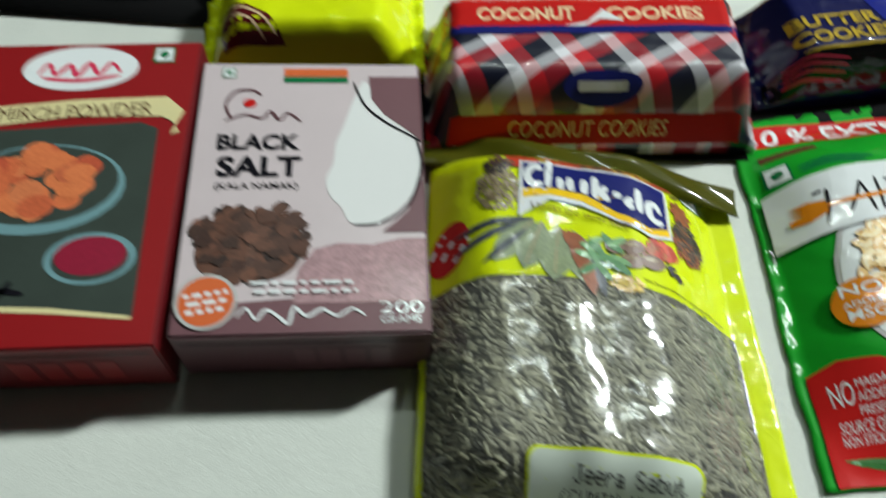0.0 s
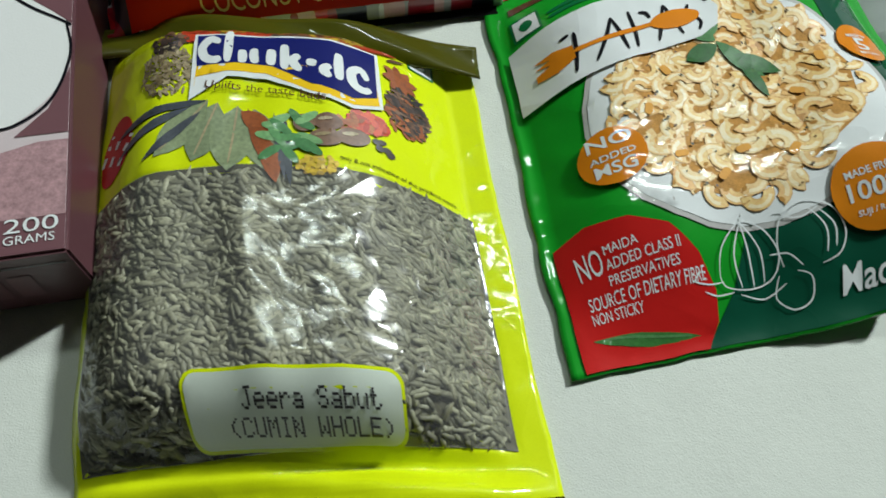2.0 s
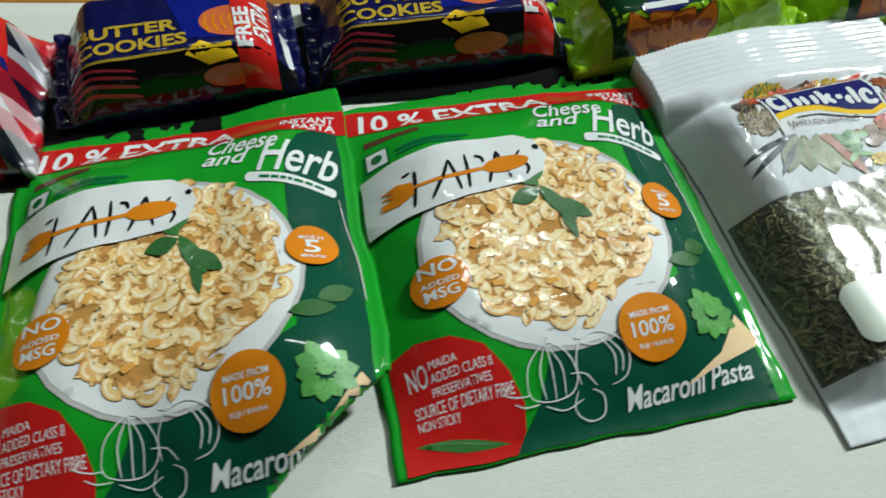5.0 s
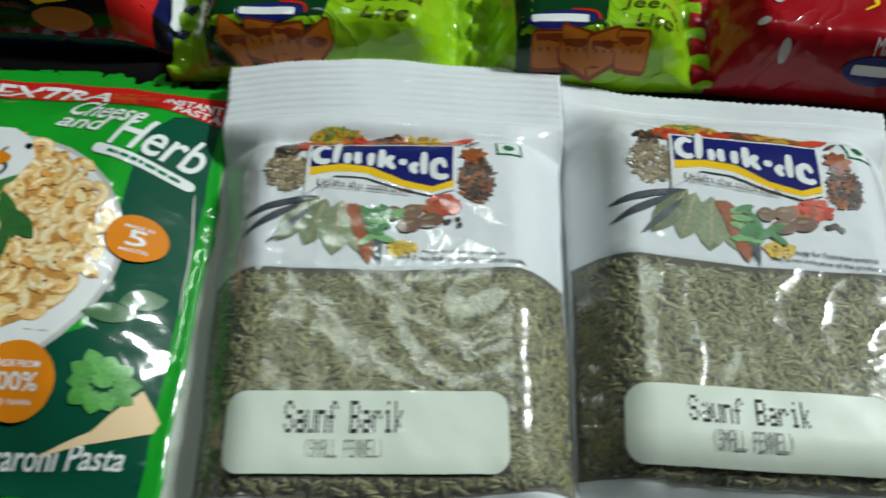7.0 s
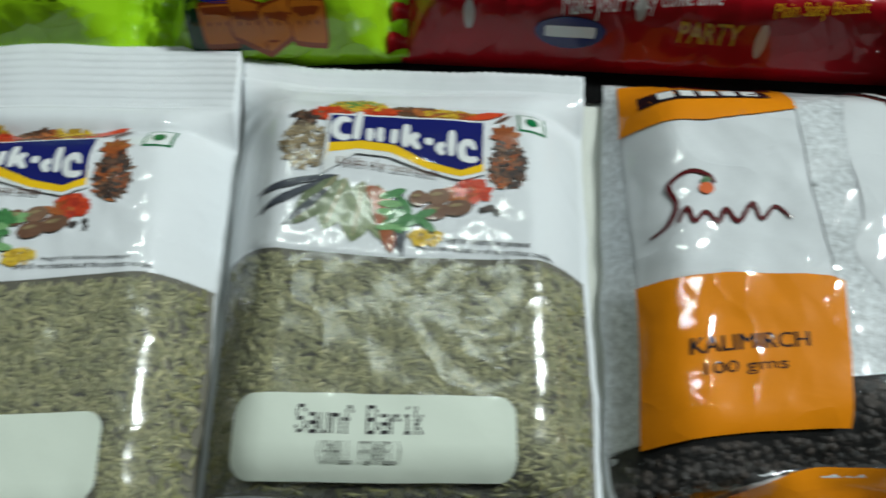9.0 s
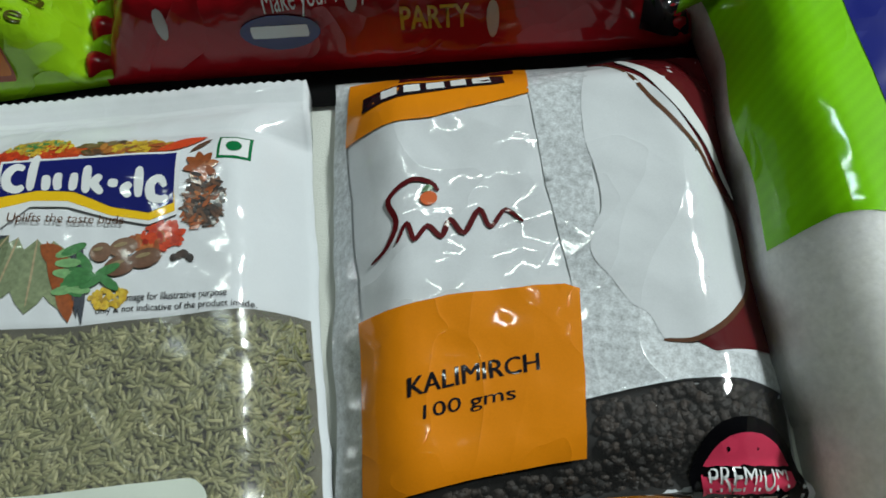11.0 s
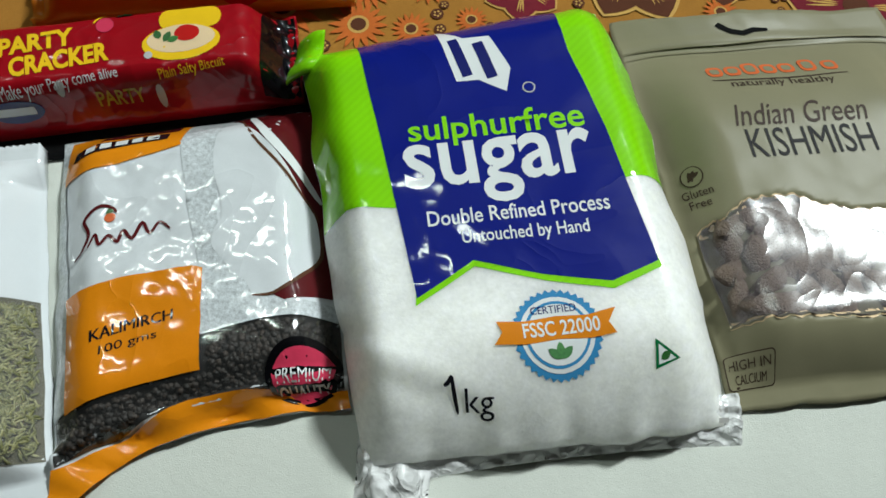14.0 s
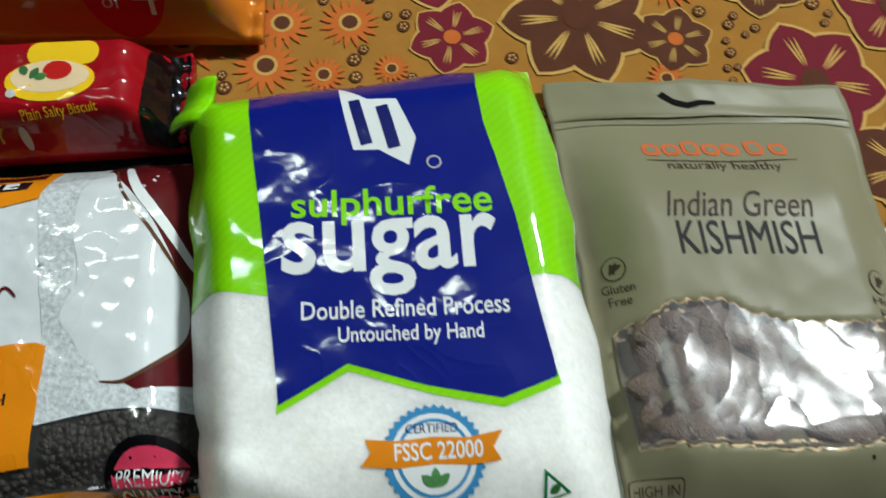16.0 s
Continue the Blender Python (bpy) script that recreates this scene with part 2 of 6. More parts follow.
RAISIN = islands("raisin_skin", ["#4e3c3e", "#614c48", "#483a3c", "#80704e", "#564446", "#6c5c4c"], rough=0.5, bump=0.9)
# sheet under seeds and raisins, coloured as the shade in their gaps
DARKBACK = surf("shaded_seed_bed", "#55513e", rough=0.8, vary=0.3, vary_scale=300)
PEPBACK = surf("pepper_bed", "#100d0b", rough=0.7, vary=0.3, vary_scale=300)
SUGAR = surf("sugar_under_film", "#f5f5ef", rough=0.5, coat=0.35, coat_rough=0.12, bump=0.12, scale=40, fine=0.30, fine_scale=620,
             vary=0.10, vary_scale=260, distort=0.4, crease=0.05, crease_scale=26)
SUGAR.node_tree.nodes["Principled BSDF"].inputs["Subsurface Weight"].default_value = 0.7
SUGAR.node_tree.nodes["Principled BSDF"].inputs["Subsurface Radius"].default_value = (1.0, 1.0, 0.9)
SUGAR.node_tree.nodes["Principled BSDF"].inputs["Subsurface Scale"].default_value = 0.025
CLEAR = clear_film("clear_film", 0.30, 38, haze=0.02, rough=0.08)
CLEAR_HAZE = clear_film("milky_clear_film", 0.25, 24, haze=0.06, rough=0.14, crease=0.22, crease_scale=30)
CLEAR_SOFT = clear_film("smooth_clear_film", 0.40, 24, haze=0.07, rough=0.19, crease=0.20, crease_scale=30)
CRINKLE = clear_film("crinkled_clear_film", 0.5, 90, haze=0.66, rough=0.14, crease=0.35, crease_scale=110)
LABEL = surf("paper_label", "#d6dfd2", rough=0.42, coat=0.5, bump=0.12, scale=60, vary=0.03)
DOT = ink("dot_matrix_print", "#3c3a3c", vary=0.3, vary_scale=900)
DOT2 = ink("faint_dot_matrix_print", "#8f938c", vary=0.2, vary_scale=900)
CARD_RED = surf("red_card", "#8f1418", rough=0.38, coat=0.3, coat_rough=0.3, vary=0.06, fine=0.1)
CARD_RED2 = surf("dark_red_card", "#6a1218", rough=0.45, vary=0.1, fine=0.1)
CARD_PINK = surf("pale_mauve_card", "#cbbcbe", rough=0.32, coat=0.4, coat_rough=0.2, vary=0.05, fine=0.1)
CARD_PLUM = surf("plum_card", "#5e3a40", rough=0.4, coat=0.2, coat_rough=0.3, vary=0.08, fine=0.1)
CARD_PLUM2 = surf("dark_plum_card", "#6f4a50", rough=0.4, coat=0.2, coat_rough=0.3, vary=0.08)
SALTPINK = surf("printed_pink_salt", "#a88488", rough=0.4, coat=0.3, vary=0.35, vary_scale=350, fine=0.2, fine_scale=900)
ROCK = islands("printed_rock_salt", ["#3c2a24", "#54382e", "#6e4838", "#2a1e1c", "#805444"], coat=0.3)
SLATE = surf("slate_print", "#39423c", rough=0.35, coat=0.4, vary=0.15, vary_scale=60)
TEAL = surf("teal_glaze_print", "#6f9499", rough=0.35, coat=0.4, vary=0.1)
FRUIT = islands("printed_orange_food", ["#c8603c", "#d87848", "#b84e34", "#e08c58"], coat=0.3)
CHILLI = surf("chilli_powder_print", "#8e1a34", rough=0.4, coat=0.3, vary=0.15, vary_scale=500)
CARD_CREAM = surf("cream_banner_print", "#d8cc98", rough=0.4, coat=0.3, vary=0.06)
PAPERTX = surf("floral_grey_print", "#c3c8cb", rough=0.45, coat=0.8, coat_rough=0.07, spec=0.25, bump=0.14, scale=34, crease=0.15, crease_scale=22, vary=0.42, vary_scale=420, distort=0.6)
MATT_RED = surf("matt_red_print", "#b01a18", rough=0.7, spec=0.15, vary=0.06)
MATT_BROWN = surf("matt_brown_print", "#3c2c24", rough=0.6, spec=0.2, vary=0.08)
MATT_BLACK = surf("matt_black_print", "#141214", rough=0.6, spec=0.2, vary=0.08)
PLAID = plaid("checked_film")
CLOTH = surf("white_cloth", "#cdd0c8", rough=0.75, vary=0.05, vary_scale=30, bump=0.09, scale=240, fine=0.45, fine_scale=1500, spec=0.3)
DULL_BLACK = surf("dull_black", "#060607", rough=0.9, vary=0.2, fine=0.6, spec=0.2)
PAPER = surf("white_paper", "#dcdcda", rough=0.6, vary=0.02, vary_scale=12, fine=0.15, spec=0.3)
SHEETCOL = surf("ochre_cotton", "#a06e2c", rough=0.9, vary=0.12, vary_scale=60, fine=0.7, fine_scale=1800, spec=0.2)
F_BROWN = surf("brown_cotton_print", "#56301f", rough=0.9, vary=0.12, vary_scale=80, fine=0.7, fine_scale=1800, spec=0.2)
F_MAROON = surf("maroon_cotton_print", "#701e2a", rough=0.9, vary=0.12, vary_scale=80, fine=0.7, fine_scale=1800, spec=0.2)
F_ORANGE = surf("orange_cotton_print", "#c0642a", rough=0.9, vary=0.12, vary_scale=80, fine=0.7, fine_scale=1800, spec=0.2)
F_CREAM = surf("cream_cotton_print", "#c49a54", rough=0.9, vary=0.1, vary_scale=80, fine=0.7, fine_scale=1800, spec=0.2)
WALLP = surf("wall_paint", "#3c3a34", rough=0.8, vary=0.04, vary_scale=3, fine=0.2, fine_scale=300)
CEILP = surf("ceiling_paint", "#4c4c4a", rough=0.85, vary=0.04, vary_scale=3, fine=0.2, fine_scale=300)
FLOORP = surf("floor_tile", "#4a453e", rough=0.35, vary=0.1, vary_scale=4)
TUBE = bpy.data.materials.new("lit_tube")
TUBE.use_nodes = True
TUBE.node_tree.nodes["Principled BSDF"].inputs["Emission Color"].default_value = (0.96, 1, 0.97, 1)
TUBE.node_tree.nodes["Principled BSDF"].inputs["Emission Strength"].default_value = 6


# ---- building helpers ----
from mathutils import geometry


def mesh(name, verts, faces, mat, parent=None, label="", smooth=True):
    me = bpy.data.meshes.new(name)
    me.from_pydata([tuple(map(float, v)) for v in verts], [], [tuple(map(int, f)) for f in faces])
    if mat:
        me.materials.append(mat)
    if smooth:
        me.polygons.foreach_set("use_smooth", [True] * len(me.polygons))
    me.update()
    ob = new(name, me)
    if parent:
        ob.parent = parent
    if label:
        ob["label"] = label
    return ob


def part(name, bm, material, parent, label=""):
    me = bpy.data.meshes.new(name)
    bm.to_mesh(me)
    bm.free()
    me.materials.append(material)
    ob = new(name, me)
    ob.parent = parent
    if label:
        ob["label"] = label
    return ob


def thing(name, x, y, z, label, category, group="", rz=0.0):
    ob = new(name)
    ob.empty_display_size = 0.02
    ob.matrix_basis = pose(x, y, z, 0, 0, rz)
    return tagged(ob, label, category, group)


def ease(x):
    x = np.clip(x, 0, 1)
    return np.sin(x * np.pi / 2)


def wrinkles(seed, n=10, lo=0.012, hi=0.05):
    """A smooth random relief over millimetres, about -1 to 1, with a few sharper creases."""
    r = np.random.RandomState(seed)
    a, lam, ph = r.uniform(0, np.pi, n), np.exp(r.uniform(np.log(lo), np.log(hi), n)) * 1000, r.uniform(0, 6.28, n)
    sharp = r.rand(n) < 0.4

    def f(u, v):
        z = np.zeros_like(u)
        for i in range(n):
            q = (u * np.cos(a[i]) + v * np.sin(a[i])) * 2 * np.pi / lam[i] + ph[i] + 0.8 * np.sin(v / 17 + i) + 0.6 * np.sin(u / 23 + 2 * i)
            s = np.sin(q)
            s = np.where(sharp[i], 1 - 2 * np.abs(s) ** 0.7, s)
            z = z + s * lam[i] / (hi * 1000)
        return z / n * 2
    return f


class Sheet:
    """A pack lying on the cloth: nominal millimetres (u right, v up) to places in the world."""

    def __init__(self, quad, height, u_size, v_size, bow=(0, 0, 0, 0), fold=None, waver=(0.0, 0)):
        self.waver = (waver[0], wrinkles(900 + waver[1], 7, 0.03, 0.12), wrinkles(950 + waver[1], 7, 0.03, 0.12))
        self.q = [np.array(c) for c in quad]
        self.c = sum(self.q) / 4
        self.W, self.H, self.h, self.bow, self.fold = u_size, v_size, height, bow, fold
        self.shape = dict(bow=bow, waver=waver)

    def flat(self, u, v):
        s, t = u / self.W, v / self.H
        b, r, k, l = self.q
        xy = (b[None] * ((1 - s) * (1 - t))[:, None] + r[None] * (s * (1 - t))[:, None]
              + k[None] * (s * t)[:, None] + l[None] * ((1 - s) * t)[:, None])
        ex, ey = (r - b) / np.linalg.norm(r - b), (l - b) / np.linalg.norm(l - b)
        bl, br, bb, bt = self.bow
        st, ss = 4 * t * (1 - t), 4 * s * (1 - s)
        xy = xy + ex[None] * (st * (br * s - bl * (1 - s)))[:, None] + ey[None] * (ss * (bt * t - bb * (1 - t)))[:, None]
        if self.waver[0]:
            rim = np.minimum(np.minimum(u, self.W - u), np.minimum(v, self.H - v))
            k = self.waver[0] * np.exp(-np.maximum(rim, 0) / 16)
            xy = xy + ex[None] * (k * self.waver[1](u, v))[:, None] + ey[None] * (k * self.waver[2](u, v))[:, None]
        return xy

    def raw(self, u, v):
        z = self.h(u, v)
        if self.fold:
            (a, b, n1, n2), drop = self.fold
            d = (u - a) * n1 + (v - b) * n2
            over = np.maximum(d, 0)
            u, v = u - 2 * over * n1, v - 2 * over * n2
            z = np.where(d > 0, self.h(u, v) - drop * np.clip(over / 2, 0, 1), z)
        xy = self.flat(u, v)
        return np.column_stack([xy - self.c[None], z])

    def at(self, uv, off=0.0):
        """Places relative to the pack's base, lifted by off millimetres along the surface's normal."""
        uv = np.asarray(uv, float).reshape(-1, 2)
        u, v = uv[:, 0], uv[:, 1]
        p = self.raw(u, v)
        if np.any(off):
            e = 0.6
            n = np.cross(self.raw(u + e, v) - self.raw(u - e, v), self.raw(u, v + e) - self.raw(u, v - e))
            n /= np.maximum(np.linalg.norm(n, axis=1, keepdims=True), 1e-12)
            if self.fold:
                n[n[:, 2] < 0] *= -1
            p = p + n * (np.asarray(off) * 0.001).reshape(-1, 1) * np.ones((len(p), 1))
        return p

    def thing(self, name, label, category, group=""):
        return thing(name, self.c[0], self.c[1], 0, label, category, group)


def body(sh, name, mat, parent, step=2.5, thick=None, floor_z=0.0006, label="", jag=0.0):
    """The pack itself: a bulging top, a bottom on the cloth, and the edge between."""
    nu, nv = max(8, int(sh.W / step)), max(8, int(sh.H / step))
    us, vs = np.linspace(0, sh.W, nu + 1), np.linspace(0, sh.H, nv + 1)
    U, V = np.meshgrid(us, vs)
    u, v = U.ravel().copy(), V.ravel().copy()
    if jag:
        top = v > sh.H - 1e-6
        v[top] += jag * (np.arange(top.sum()) % 2)
    top = sh.raw(u, v)
    low = top.copy()
    low[:, 2] = floor_z if thick is None else np.maximum(floor_z, top[:, 2] - (thick(u, v) if callable(thick) else thick))
    k, m = (nu + 1) * (nv + 1), nu + 1
    f = []
    for j in range(nv):
        for i in range(nu):
            a = j * m + i
            f.append((a, a + 1, a + m + 1, a + m))
            f.append((k + a, k + a + m, k + a + m + 1, k + a + 1))
    rim = [i for i in range(m)] + [j * m + nu for j in range(1, nv + 1)] + [nv * m + i for i in range(nu - 1, -1, -1)] + [j * m for j in range(nv - 1, 0, -1)]
    for a, b in zip(rim, rim[1:] + rim[:1]):
        f.append((b, a, k + a, k + b))
    return mesh(name, np.vstack([top, low]), f, mat, parent, label)


def drape(sh, name, loops, mat, off, parent, label="", step=4.0):
    """A printed or laid patch: outlines in millimetres, filled and laid on the pack."""
    verts, faces = [], []
    if loops and not hasattr(loops[0][0], "__len__"):
        loops = [loops]
    for lp in loops:
        lp = [Vector((float(a), float(b))) for a, b in lp]
        dense = []
        for a, b in zip(lp, lp[1:] + lp[:1]):
            n = max(1, int((b - a).length / step))
            dense += [a.lerp(b, i / n) for i in range(n)]
        xs, ys = [p.x for p in dense], [p.y for p in dense]
        inner = [Vector((x, y)) for x in np.arange(min(xs) + step / 2, max(xs), step) for y in np.arange(min(ys) + step / 2, max(ys), step)]
        r = geometry.delaunay_2d_cdt(dense + inner, [], [list(range(len(dense)))], 1, 1e-4)
        k = len(verts)
        verts += [tuple(p) for p in r[0]]
        faces += [tuple(k + i for i in f) for f in r[2]]
    if not verts:
        return None
    return mesh(name, sh.at(verts, off), faces, mat, parent, label)


def pieces(sh, name, polys, mat, off, parent, label="", rise=0.0):
    """Small printed shapes, each a little over the one before: single parts where few, one patch where many."""
    many = len(polys) > 12
    verts, faces, offs, ob = [], [], [], None
    for i, p in enumerate(polys):
        k = len(verts)
        o = off + rise * i / max(1, len(polys))
        if not many:
            ob = drape(sh, name, p, mat, o, parent, label, step=3.0)
            continue
        verts += p
        offs += [o] * len(p)
        faces.append(tuple(range(k, k + len(p))))
    if many:
        ob = mesh(name, sh.at(verts, np.array(offs)), faces, mat, parent, label)
        ob["kind"] = "stuff"
    return ob


def rect(a, b, c, d):
    return [(a, b), (c, b), (c, d), (a, d)]


def ell(cx, cy, rx, ry=None, rot=0.0, n=28):
    ry = rx if ry is None else ry
    c, s = math.cos(radians(rot)), math.sin(radians(rot))
    o = []
    for i in range(n):
        x, y = rx * math.cos(6.28318 * i / n), ry * math.sin(6.28318 * i / n)
        o.append((cx + x * c - y * s, cy + x * s + y * c))
    return o


def rrect(a, b, c, d, r, n=6):
    o = []
    for cx, cy, s in ((c - r, b + r, -90), (c - r, d - r, 0), (a + r, d - r, 90), (a + r, b + r, 180)):
        o += [(cx + r * math.cos(radians(s + 90 * i / n)), cy + r * math.sin(radians(s + 90 * i / n))) for i in range(n + 1)]
    return o


def smooth(pts, n=5):
    """A soft closed outline through points."""
    P, o = [Vector(p) for p in pts], []
    m = len(P)
    for i in range(m):
        p0, p1, p2, p3 = P[i - 1], P[i], P[(i + 1) % m], P[(i + 2) % m]
        for j in range(n):
            t = j / n
            q = 0.5 * ((2 * p1) + (p2 - p0) * t + (2 * p0 - 5 * p1 + 4 * p2 - p3) * t * t + (3 * p1 - p0 - 3 * p2 + p3) * t ** 3)
            o.append((q.x, q.y))
    return o


def turned(poly, deg, c=None):
    c = c or (sum(p[0] for p in poly) / len(poly), sum(p[1] for p in poly) / len(poly))
    k, s = math.cos(radians(deg)), math.sin(radians(deg))
    return [(c[0] + (x - c[0]) * k - (y - c[1]) * s, c[1] + (x - c[0]) * s + (y - c[1]) * k) for x, y in poly]


def leafs(x, y, length, width, rot, n=7):
    o = [(length * i / n, width * math.sin(math.pi * i / n) ** 0.8) for i in range(n + 1)] + [(length * i / n, -width * math.sin(math.pi * i / n) ** 0.8) for i in range(n - 1, 0, -1)]
    return [(x + a * math.cos(radians(rot)) - b * math.sin(radians(rot)), y + a * math.sin(radians(rot)) + b * math.cos(radians(rot))) for a, b in o]


def stroke(pts, w, n=5):
    """A line of width w through points, as one outline with tapered ends."""
    P = [Vector(p) for p in pts]
    q = []
    for i in range(len(P) - 1):
        p0, p1, p2, p3 = P[max(0, i - 1)], P[i], P[i + 1], P[min(len(P) - 1, i + 2)]
        for j in range(n):
            t = j / n
            q.append(0.5 * ((2 * p1) + (p2 - p0) * t + (2 * p0 - 5 * p1 + 4 * p2 - p3) * t * t + (3 * p1 - p0 - 3 * p2 + p3) * t ** 3))
    q.append(P[-1])
    a, b = [], []
    for i, p in enumerate(q):
        d = (q[min(i + 1, len(q) - 1)] - q[max(i - 1, 0)])
        d = d.normalized() if d.length > 1e-6 else Vector((1, 0))
        k = 0.5 * w * (0.35 + 0.65 * math.sin(math.pi * min(1, max(0, i / (len(q) - 1)))) ** 0.4)
        a.append((p.x - d.y * k, p.y + d.x * k))
        b.append((p.x + d.y * k, p.y - d.x * k))
    return a, b


def strokes(sh, name, lines, mat, off, parent, w=0.8, label=""):
    verts, faces = [], []
    for pts in lines:
        a, b = stroke(pts, w)
        k = len(verts)
        m = len(a)
        verts += a + b
        faces += [(k + i, k + m + i, k + m + i + 1, k + i + 1) for i in range(m - 1)]
    return mesh(name, sh.at(verts, off), faces, mat, parent, label)


TEXTS = {}


def letters(body_text, bold, shear):
    key = (body_text, bold, shear)
    if key not in TEXTS:
        cu = bpy.data.curves.new("lettering", "FONT")
        cu.body, cu.offset, cu.shear, cu.resolution_u = body_text, bold, shear, 3
        ob = new("lettering", cu)
        me = bpy.data.meshes.new_from_object(ob.evaluated_get(bpy.context.evaluated_depsgraph_get()))
        V = np.array([p.co[:2] for p in me.vertices])
        TEXTS[key] = (V, [tuple(p.vertices) for p in me.polygons])
        bpy.data.objects.remove(ob)
        bpy.data.curves.remove(cu)
        bpy.data.meshes.remove(me)
    return TEXTS[key]


def text(sh, name, words, box, mat, off, parent, bold=0.0, shear=0.0, rot=0.0, label=""):
    """Lettering stretched to a box (left, bottom, right, top) in millimetres and laid on the pack."""
    V, F = letters(words, bold, shear)
    lo, hi = V.min(0), V.max(0)
    a, b, c, d = box
    P = (V - lo) / (hi - lo) * np.array([c - a, d - b]) + np.array([a, b])
    if rot:
        k, s = math.cos(radians(rot)), math.sin(radians(rot))
        m = np.array([(a + c) / 2, (b + d) / 2])
        P = (P - m) @ np.array([[k, s], [-s, k]]) + m
    bm = bmesh.new()
    vs = [bm.verts.new((x, y, 0)) for x, y in P]
    for f in F:
        try:
            bm.faces.new([vs[i] for i in f])
        except ValueError:
            pass
    bmesh.ops.triangulate(bm, faces=bm.faces[:])
    for lim in (6.0, 3.5):
        es = [e for e in bm.edges if e.calc_length() > lim]
        if es:
            bmesh.ops.subdivide_edges(bm, edges=es, cuts=1)
            bmesh.ops.triangulate(bm, faces=[f for f in bm.faces if len(f.verts) > 3])
    bm.verts.index_update()
    uv = [(v.co.x, v.co.y) for v in bm.verts]
    fc = [tuple(v.index for v in f.verts) for f in bm.faces]
    bm.free()
    return mesh(name, sh.at(uv, off), fc, mat, parent, label)


def bars(sh, name, box, rows, mat, off, parent, rot=0.0, gap=0.45, seed=1, label=""):
    """Unreadable small print as plain bars."""
    r = random.Random(seed)
    a, b, c, d = box
    h = (d - b) / rows
    out = []
    m = ((a + c) / 2, (b + d) / 2)
    for i in range(rows):
        x = a + (c - a) * 0.1 * r.random()
        y = d - h * (i + 1) + h * gap / 2
        while x < c - 1:
            w = min(c - x, (c - a) * r.uniform(0.05, 0.16) * (1 if c - a > 25 else 2))
            out.append(turned(rect(x, y, x + w, y + h * (1 - gap)), rot, m))
            x += w + h * 0.4
    verts = [q for p in out for q in p]
    return mesh(name, sh.at(verts, off), [(4 * i, 4 * i + 1, 4 * i + 2, 4 * i + 3) for i in range(len(out))], mat, parent, label)


def seeds(sh, name, inside, box, count, length, width, mat, off, parent, label, seed=1, spread=0.5, ring=4, lean=None):
    """Loose seeds heaped under the film, all in one mesh."""
    r = np.random.RandomState(seed)
    a, b, c, d = box
    u, v = r.uniform(a, c, count), r.uniform(b, d, count)
    ok = np.array([inside(x, y) for x, y in zip(u, v)])
    u, v = u[ok], v[ok]
    n = len(u)
    o = r.uniform(-spread, spread * 0.4, n) + off
    base = sh.at(np.column_stack([u, v]), o)
    ang = r.uniform(0, 2 * np.pi, n) if lean is None else r.normal(lean, 0.7, n)
    tilt = r.normal(0, 0.06, n)
    L = length * r.uniform(0.75, 1.2, n) * 0.0005
    Wd = width * r.uniform(0.8, 1.2, n) * 0.0005
    uv = np.column_stack([u, v])
    tu, tv = sh.raw(u + 1.5, v) - sh.raw(u - 1.5, v), sh.raw(u, v + 1.5) - sh.raw(u, v - 1.5)
    tu /= np.linalg.norm(tu, axis=1, keepdims=True)
    N = np.cross(tu, tv)
    N /= np.linalg.norm(N, axis=1, keepdims=True)
    tv = np.cross(N, tu)
    D = (tu * np.cos(ang)[:, None] + tv * np.sin(ang)[:, None]) * np.cos(tilt)[:, None] + N * np.sin(tilt)[:, None]
    S = np.cross(N, D)
    S /= np.linalg.norm(S, axis=1, keepdims=True)
    N = np.cross(D, S)
    bend = r.uniform(-0.25, 0.25, n) * L
    rows = [base - D * L[:, None]]
    for p, k in ((-0.5, 0.85), (0.35, 1.0)):
        for i in range(ring):
            q = 2 * np.pi * i / ring + 0.6
            rows.append(base + D * (L * p)[:, None] + S * (bend + Wd * k * np.cos(q))[:, None] + N * (Wd * k * np.sin(q))[:, None])
    rows.append(base + D * L[:, None])
    m = 2 + 2 * ring
    V = np.stack(rows, 1).reshape(-1, 3)
    one = []
    for i in range(ring):
        j = (i + 1) % ring
        one += [(0, 1 + j, 1 + i), (1 + i, 1 + j, 1 + ring + j, 1 + ring + i), (1 + ring + i, 1 + ring + j, m - 1)]
    F = [tuple(k * m + x for x in f) for k in range(n) for f in one]
    ob = mesh(name, V, F, mat, parent, label)
    ob["kind"] = "stuff"
    return ob


def veg_mark(sh, parent, x, y, s, off, rot=0.0, mat=None):
    """The small square mark with a green dot."""
    m = drape(sh, "green_dot_mark", turned(rect(x - s, y - s, x + s, y + s), rot, (x, y)), mat or INK_VEG, off, parent)
    drape(sh, "mark_ground", turned(rect(x - s * 0.82, y - s * 0.82, x + s * 0.82, y + s * 0.82), rot, (x, y)), INK_WHITE, off + 0.12, m)
    drape(sh, "dot", ell(x, y, s * 0.45, n=14), INK_VEG, off + 0.24, m)
    return m


